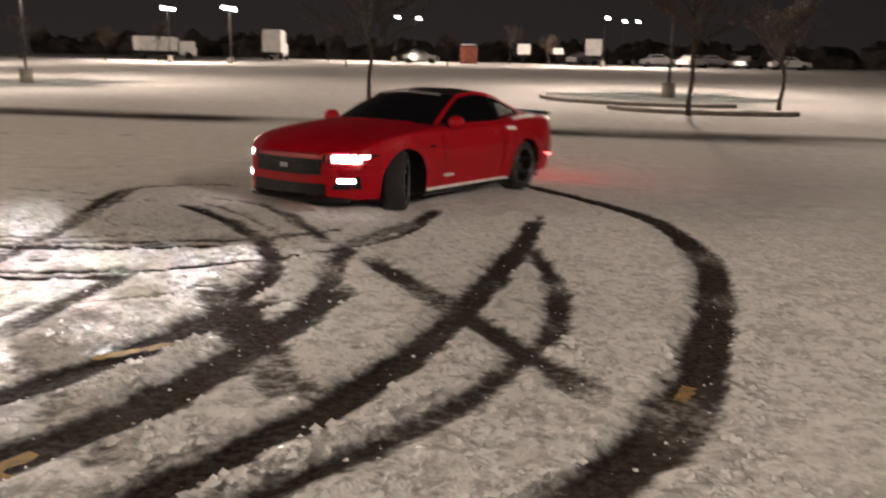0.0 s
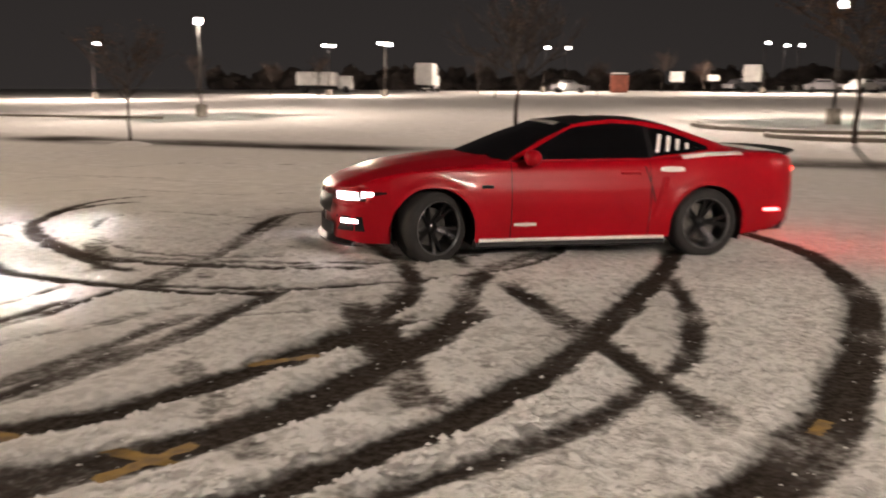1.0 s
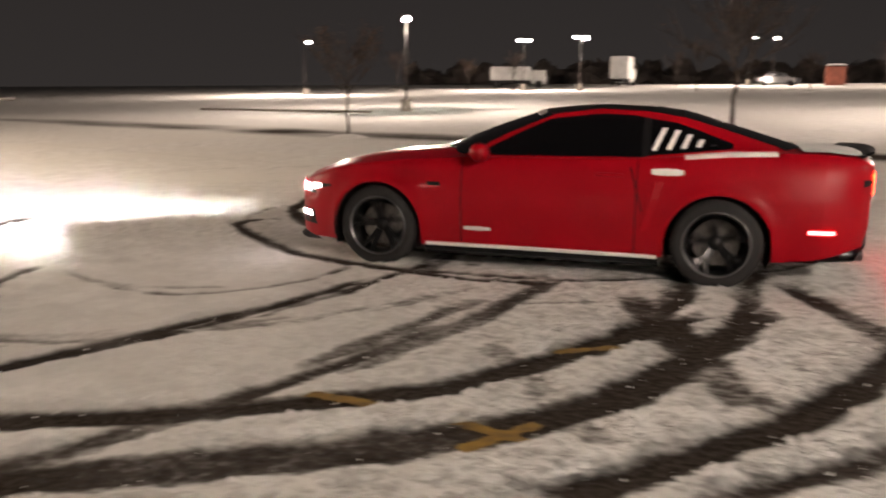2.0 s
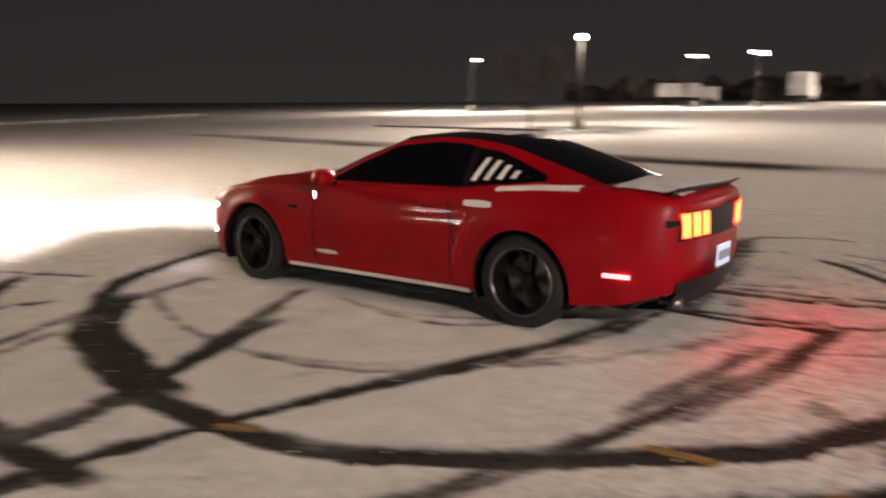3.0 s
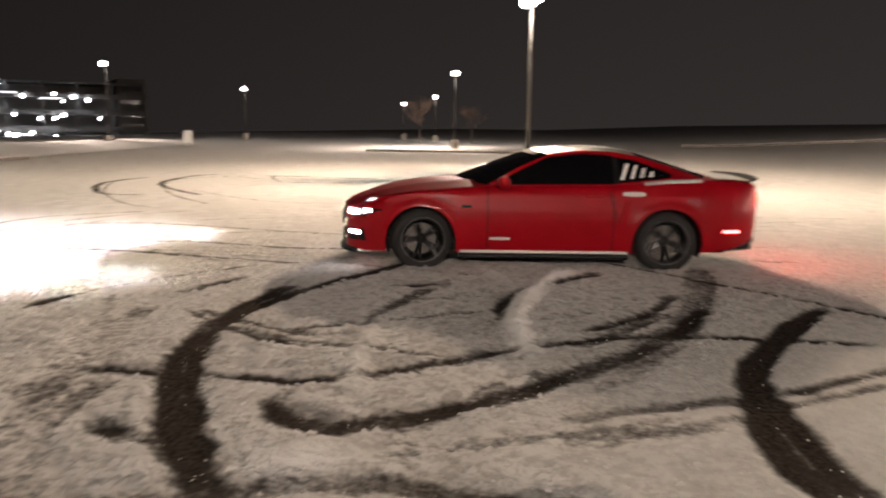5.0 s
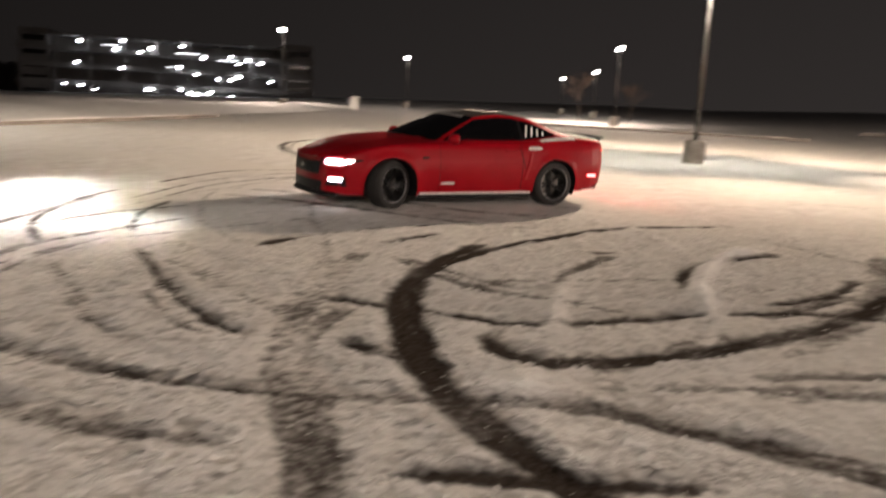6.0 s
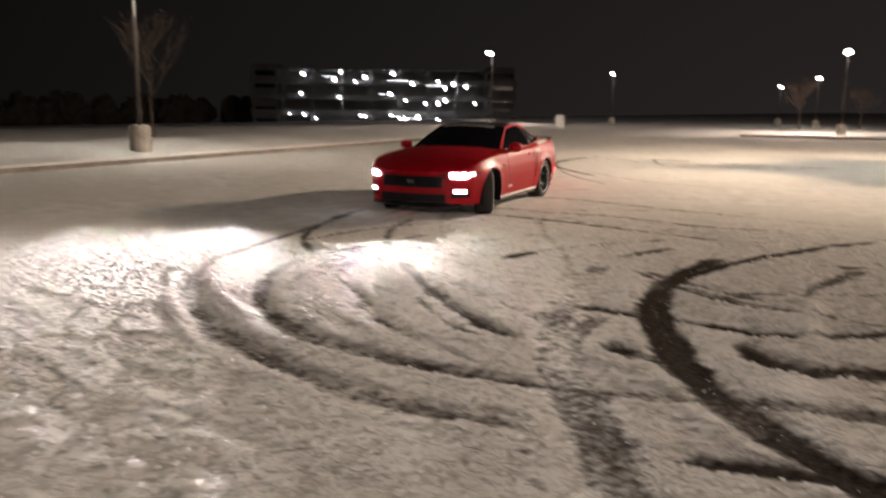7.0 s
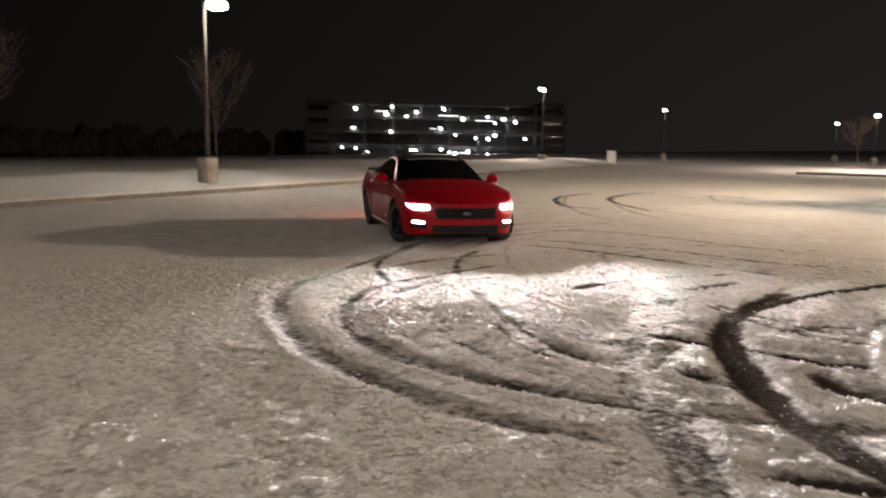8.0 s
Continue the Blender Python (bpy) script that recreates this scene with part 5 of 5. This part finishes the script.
        # scoop ahead of the rear wheel
        rows = [[(-0.80 - 0.10 * (z - 0.42) / 0.36 + dx, s * (side_y(-0.85, z) + dy), z) for dx, dy in ((0.03, 0.002), (0.0, 0.014), (-0.05, 0.004))] for z in np.linspace(0.42, 0.80, 7)]
        part("side_scoop", grid_bm(rows), PAINT, ob)
        # headlamps: emitter sunk in its pocket, lens wrapped round the corner
        back = lambda y: nose_x(y, 0.63) - 0.16
        bm = grid_bm([[(back(y) + 0.006, s * y, z) for z in (0.600, 0.616, 0.632)] for y in np.linspace(0.53, 0.77, 6)])
        hl = part("headlamp", bm, BEAM, ob, "bright white headlamp")
        part("reflector", grid_bm([[(back(y), s * y, z) for z in (0.593, 0.664)] for y in np.linspace(0.505, 0.80, 6)]), REFLECTOR, hl)
        # plates above and below the emitter, added to cut off the beam
        for z in (0.592, 0.665):
            part("cutoff_plate", grid_bm([[(back(y) - 0.004, s * y, z), (nose_x(y, z) + 0.002, s * y, z)] for y in np.linspace(0.49, 0.82, 8)]), BLACK, hl)
        for z0, z1 in ((0.545, 0.592), (0.665, 0.70)):
            part("lamp_surround", grid_bm([[(nose_x(y, z) + 0.003, s * y, z) for z in (z0, z1)] for y in np.linspace(0.48, 0.83, 12)]), PAINT, hl, smooth=True)
        # upright dividers added in the pocket to narrow the beam sideways
        for y in np.linspace(0.53, 0.77, 4):
            part("beam_fin", box_bm((back(y) + nose_x(y, 0.63)) / 2 + 0.01, s * y, 0.6285, 0.14, 0.004, 0.07), BLACK, hl)
        for y0, y1 in ((0.48, 0.505), (0.80, 0.825)):
            part("lamp_edge", grid_bm([[(nose_x(y, z) + 0.003, s * y, z) for z in (0.59, 0.667)] for y in (y0, y1)]), BLACK, hl)
        rows = [[(nose_x(y, 0.64) + 0.006, s * (y + 0.004), z) for z in np.linspace(0.612 + (y - 0.79) * 0.4, 0.672, 4)] for y in np.linspace(0.80, 0.855, 6)]
        part("lens_side", grid_bm(rows), WRAP, hl, "glowing side of the headlamp lens", True)
        rows = [[(nose_x(y, 0.65) + 0.005, s * (y + 0.004), z) for z in np.linspace(0.635 + (y - 0.85) * 0.5, 0.675, 3)] for y in np.linspace(0.858, 0.895, 5)]
        part("lens_tail", grid_bm(rows), BLACK, hl, "black end of the headlamp")
        for z0, z1 in ((0.584, 0.592), (0.665, 0.672)):
            rows = [[(nose_x(y, z) + 0.008, s * y, z) for z in (z0, z1)] for y in np.linspace(0.49, 0.85, 10)]
            part("bezel", grid_bm(rows), BLACK, hl)
        rows = [[(nose_x(y, z) + 0.008, s * (y + 0.003), z) for z in np.linspace(0.385, 0.418, 3)] for y in np.linspace(0.63, 0.77, 8)]
        part("fog_lamp", grid_bm(rows), FOG, ob, "lit white fog lamp")
        rows = [[(nose_x(y, z) + 0.004, s * (y + 0.002), z) for z in np.linspace(0.31, 0.445, 4)] for y in np.linspace(0.57, 0.80, 8)]
        part("fog_lamp_bezel", grid_bm(rows), BLACK, ob)
        # tail lamps: three upright bars
        for k in range(3):
            y0 = 0.32 + 0.135 * k
            rows = [[(tail_x(y + (z - 0.80) * 0.15, z) - 0.010, s * (y + (z - 0.80) * 0.15), z) for z in np.linspace(0.73, 0.89, 4)] for y in (y0, y0 + 0.053, y0 + 0.106)]
            part("tail_lamp_bar", grid_bm(rows), TAIL, ob, "red tail lamp bar")
        rows = [[(x, s * (side_y(x, z) + 0.006), z) for z in (0.458, 0.472, 0.486)] for x in np.linspace(-1.98, -2.16, 5)]
        part("side_marker", grid_bm(rows), MARKER, ob, "lit red side marker")
        bm = lathe(bmesh.new(), [(0.040, -0.10), (0.042, 0.05), (0.035, 0.05), (0.034, -0.10)], 14, "z")
        bmesh.ops.transform(bm, matrix=pose(-2.36, s * 0.58, 0.27, 0, -90, 0), verts=bm.verts)
        part("exhaust_tip", bm, LIP, ob, smooth=True)
    # nose: grille, lower intake, splitter
    rows = [[(nose_x(y * (0.92 if z < 0.5 else 1), z) + 0.007, y, z) for z in np.linspace(0.455, 0.622, 5)] for y in np.linspace(-0.475, 0.475, 15)]
    gr = part("grille", grid_bm(rows), BLACK, ob, "black honeycomb grille", True)
    for z in np.linspace(0.47, 0.61, 8):
        rows = [[(nose_x(y, z) + 0.012 + dx, y, z + dz) for dx, dz in ((0, -0.004), (0.006, 0), (0, 0.004))] for y in np.linspace(-0.465, 0.465, 15)]
        part("grille_bar", grid_bm(rows), BLACK, gr)
    rows = [[(nose_x(y, z) + 0.007, y, z) for z in np.linspace(0.245, 0.365, 4)] for y in np.linspace(-0.52, 0.52, 13)]
    part("lower_intake", grid_bm(rows), BLACK, ob, smooth=True)
    rows = [[(nose_x(y, 0.25) + dx, y, z) for dx, z in ((-0.12, 0.165), (0.035, 0.17), (0.04, 0.19), (-0.03, 0.235))] for y in np.linspace(-0.74, 0.74, 17)]
    part("front_splitter", grid_bm(rows), BLACK, ob)
    part("front_emblem", box_bm(nose_x(0, 0.54) + 0.02, 0, 0.54, 0.01, 0.11, 0.045, 0.004), LIP, ob)
    # tail: panel, plate, spoiler, diffuser
    rows = [[(tail_x(y, z) - 0.005, y, z) for z in np.linspace(0.71, 0.905, 4)] for y in np.linspace(-0.79, 0.79, 21)]
    part("tail_panel", grid_bm(rows), BLACK, ob, "gloss black panel between the tail lamps", True)
    # the plate glows itself, in place of lamps shining on it
    pl = part("number_plate", box_bm(tail_x(0, 0.55) - 0.012, 0, 0.55, 0.012, 0.31, 0.155, 0.004), PLATE, ob, "pale number plate, its lighting put in as glow")
    for k in range(5):
        part("plate_bar", box_bm(tail_x(0, 0.55) - 0.02, -0.11 + 0.055 * k, 0.55, 0.004, 0.028, 0.065), GREY, pl)
    rows = []
    for y in np.linspace(-0.74, 0.74, 21):
        e = 0.10 * (y / 0.8) ** 2
        z = 1.015 + 0.02 * (1 - (y / 0.8) ** 2)
        rows.append([(-2.36 + e, y, z - 0.02), (-2.40 + e, y, z + 0.005), (-2.48 + e, y, z + 0.04), (-2.48 + e, y, z + 0.025), (-2.40 + e, y, z - 0.02), (-2.335 + e, y, z - 0.05)])
    part("rear_spoiler", grid_bm(rows), BLACK, ob, "black boot-lid spoiler", True)
    rows = [[(tail_x(y, 0.42) + dx, y, z) for dx, z in ((-0.008, 0.43), (-0.012, 0.36), (0.06, 0.24), (0.3, 0.22))] for y in np.linspace(-0.70, 0.70, 15)]
    part("rear_diffuser", grid_bm(rows), BLACK, ob)
    rows = []
    rnd = random.Random(12)
    for x in np.linspace(-1.93, -2.40, 12):
        w = side_y(x, shoulder(x)) * 0.90
        row = []
        for k in range(15):
            y = w * (k / 7 - 1) * (1 - 0.03 * rnd.random())
            row.append((x, y, shoulder(x) + 0.018 + crown(x) * (1 - (y / w * 0.95) ** 2) + 0.012 * (1 - abs(k / 7 - 1)) + 0.006 * rnd.random()))
        rows.append(row)
    part("trunk_snow", grid_bm(rows), SNOW, ob, "sheet of snow on the trunk lid", True)
    return ob


def build_wheel(car, x, s, wide):
    w = 0.135 if wide else 0.125
    hub = part("wheel", lathe(bmesh.new(), [(0.001, 0.045), (0.04, 0.04), (0.06, 0.02), (0.065, -0.06), (0.001, -0.06)], 14, "y"), RIM, car, smooth=True)
    prof = [(0.245, -w), (0.30, -w - 0.008), (0.330, -w + 0.012), (TYRE_R, -w + 0.04), (TYRE_R, w - 0.04), (0.330, w - 0.012), (0.30, w + 0.008), (0.245, w)]
    part("tyre", lathe(bmesh.new(), prof, 40, "y"), RUBBER, hub, smooth=True)
    part("rim_barrel", lathe(bmesh.new(), [(0.245, -w), (0.225, -0.06), (0.215, 0.02), (0.235, w - 0.01)], 36, "y"), RIM, hub, smooth=True)
    part("rim_lip", lathe(bmesh.new(), [(0.232, w * s - 0.012 * s), (0.240, w * s + 0.004 * s), (0.249, w * s + 0.004 * s), (0.252, w * s - 0.004 * s)], 40, "y"), LIP, hub, "bright machined rim edge", True)
    part("brake_disc", lathe(bmesh.new(), [(0.06, -0.012), (0.175, -0.012), (0.175, 0.012), (0.06, 0.012)], 28, "y", (0, -0.02 * s, 0)), STEEL, hub)
    for k in range(5):
        for d in (-1, 1):
            a = 2 * math.pi * k / 5 + d * 0.13
            c0, c1 = a - d * 0.02, a + d * 0.09
            rows = []
            for r, q, hw, dep in ((0.05, c0, 0.020, 0.02), (0.12, a, 0.017, 0.055), (0.19, a + d * 0.04, 0.014, 0.085), (0.238, c1, 0.016, 0.105)):
                t = Vector((-math.sin(q), 0, math.cos(q))) * hw
                p = Vector((r * math.cos(q), s * dep, r * math.sin(q)))
                rows.append([p - t - Vector((0, s * 0.035, 0)), p - t, p + t, p + t - Vector((0, s * 0.035, 0))])
            part("spoke", grid_bm(rows), RIM, hub)
    hub.matrix_basis = pose(x, s * (0.79 if wide else 0.785), TYRE_R)
    return hub


coupe = build_car()
wheels = [(build_wheel(coupe, x, s, x < 0), x, s) for x in (AXLE, -AXLE) for s in (1, -1)]

# the coupe's way: seconds, x, y, heading
DRIVE = (
    (0.0, -2.56, 10.25, 248.3),
    (0.5, -2.12, 9.17, 228.2),
    (1.0, -2.08, 8.07, 215.6),
    (1.5, -2.61, 6.86, 209.1),
    (1.7, -3.01, 6.47, 205.2),
    (2.8, -5.81, 4.33, 189.7),
    (3.0, -6.27, 3.83, 192.4),
    (3.2, -6.91, 3.46, 196.4),
    (3.5, -7.75, 2.86, 207.1),
    (4.0, -9.12, 1.69, 226.0),
    (4.2, -9.81, 1.16, 238.2),
    (5.3, -12.03, -2.50, 288.6),
    (5.5, -12.40, -3.29, 297.0),
    (6.0, -12.99, -5.20, 315.1),
    (6.5, -13.20, -7.07, 338.4),
    (7.0, -12.75, -8.62, 366.3),
    (7.5, -12.08, -9.50, 387.7),
    (8.0, -11.91, -10.18, 407.9),
)
# front wheels: seconds, steering angle
STEER = ((0, 30), (0.5, 30), (1.0, 26), (1.5, 4), (2.8, -6), (3.5, -2), (4.2, 4), (5.3, 16), (6.0, 22), (7.0, 26), (8.0, 14))


def motions():
    walk(coupe, [(t, pose(x, y, up(x, y), 0, 0, a)) for t, x, y, a in DRIVE])
    T = [d[0] for d in DRIVE]
    spins = {AXLE: 0.0, -AXLE: 0.0}
    rows = {k: [] for k in range(4)}
    last = None
    for i in range(81):
        t = i / 10
        x, y, a = (float(np.interp(t, T, [d[k] for d in DRIVE])) for k in (1, 2, 3))
        if last is not None:
            step = math.degrees(math.hypot(x - last[0], y - last[1]) / TYRE_R)
            spins[AXLE] += min(step, 80)
            spins[-AXLE] += min(step * 1.6 + 8, 85)
        last = (x, y)
        st = float(np.interp(t, [q[0] for q in STEER], [q[1] for q in STEER]))
        for k, (w, wx, s) in enumerate(wheels):
            rows[k].append((t, pose(wx, s * (0.785 if wx > 0 else 0.79), TYRE_R, 0, spins[wx], st if wx > 0 else 0)))
    for k, (w, wx, s) in enumerate(wheels):
        walk(w, rows[k])


motions()
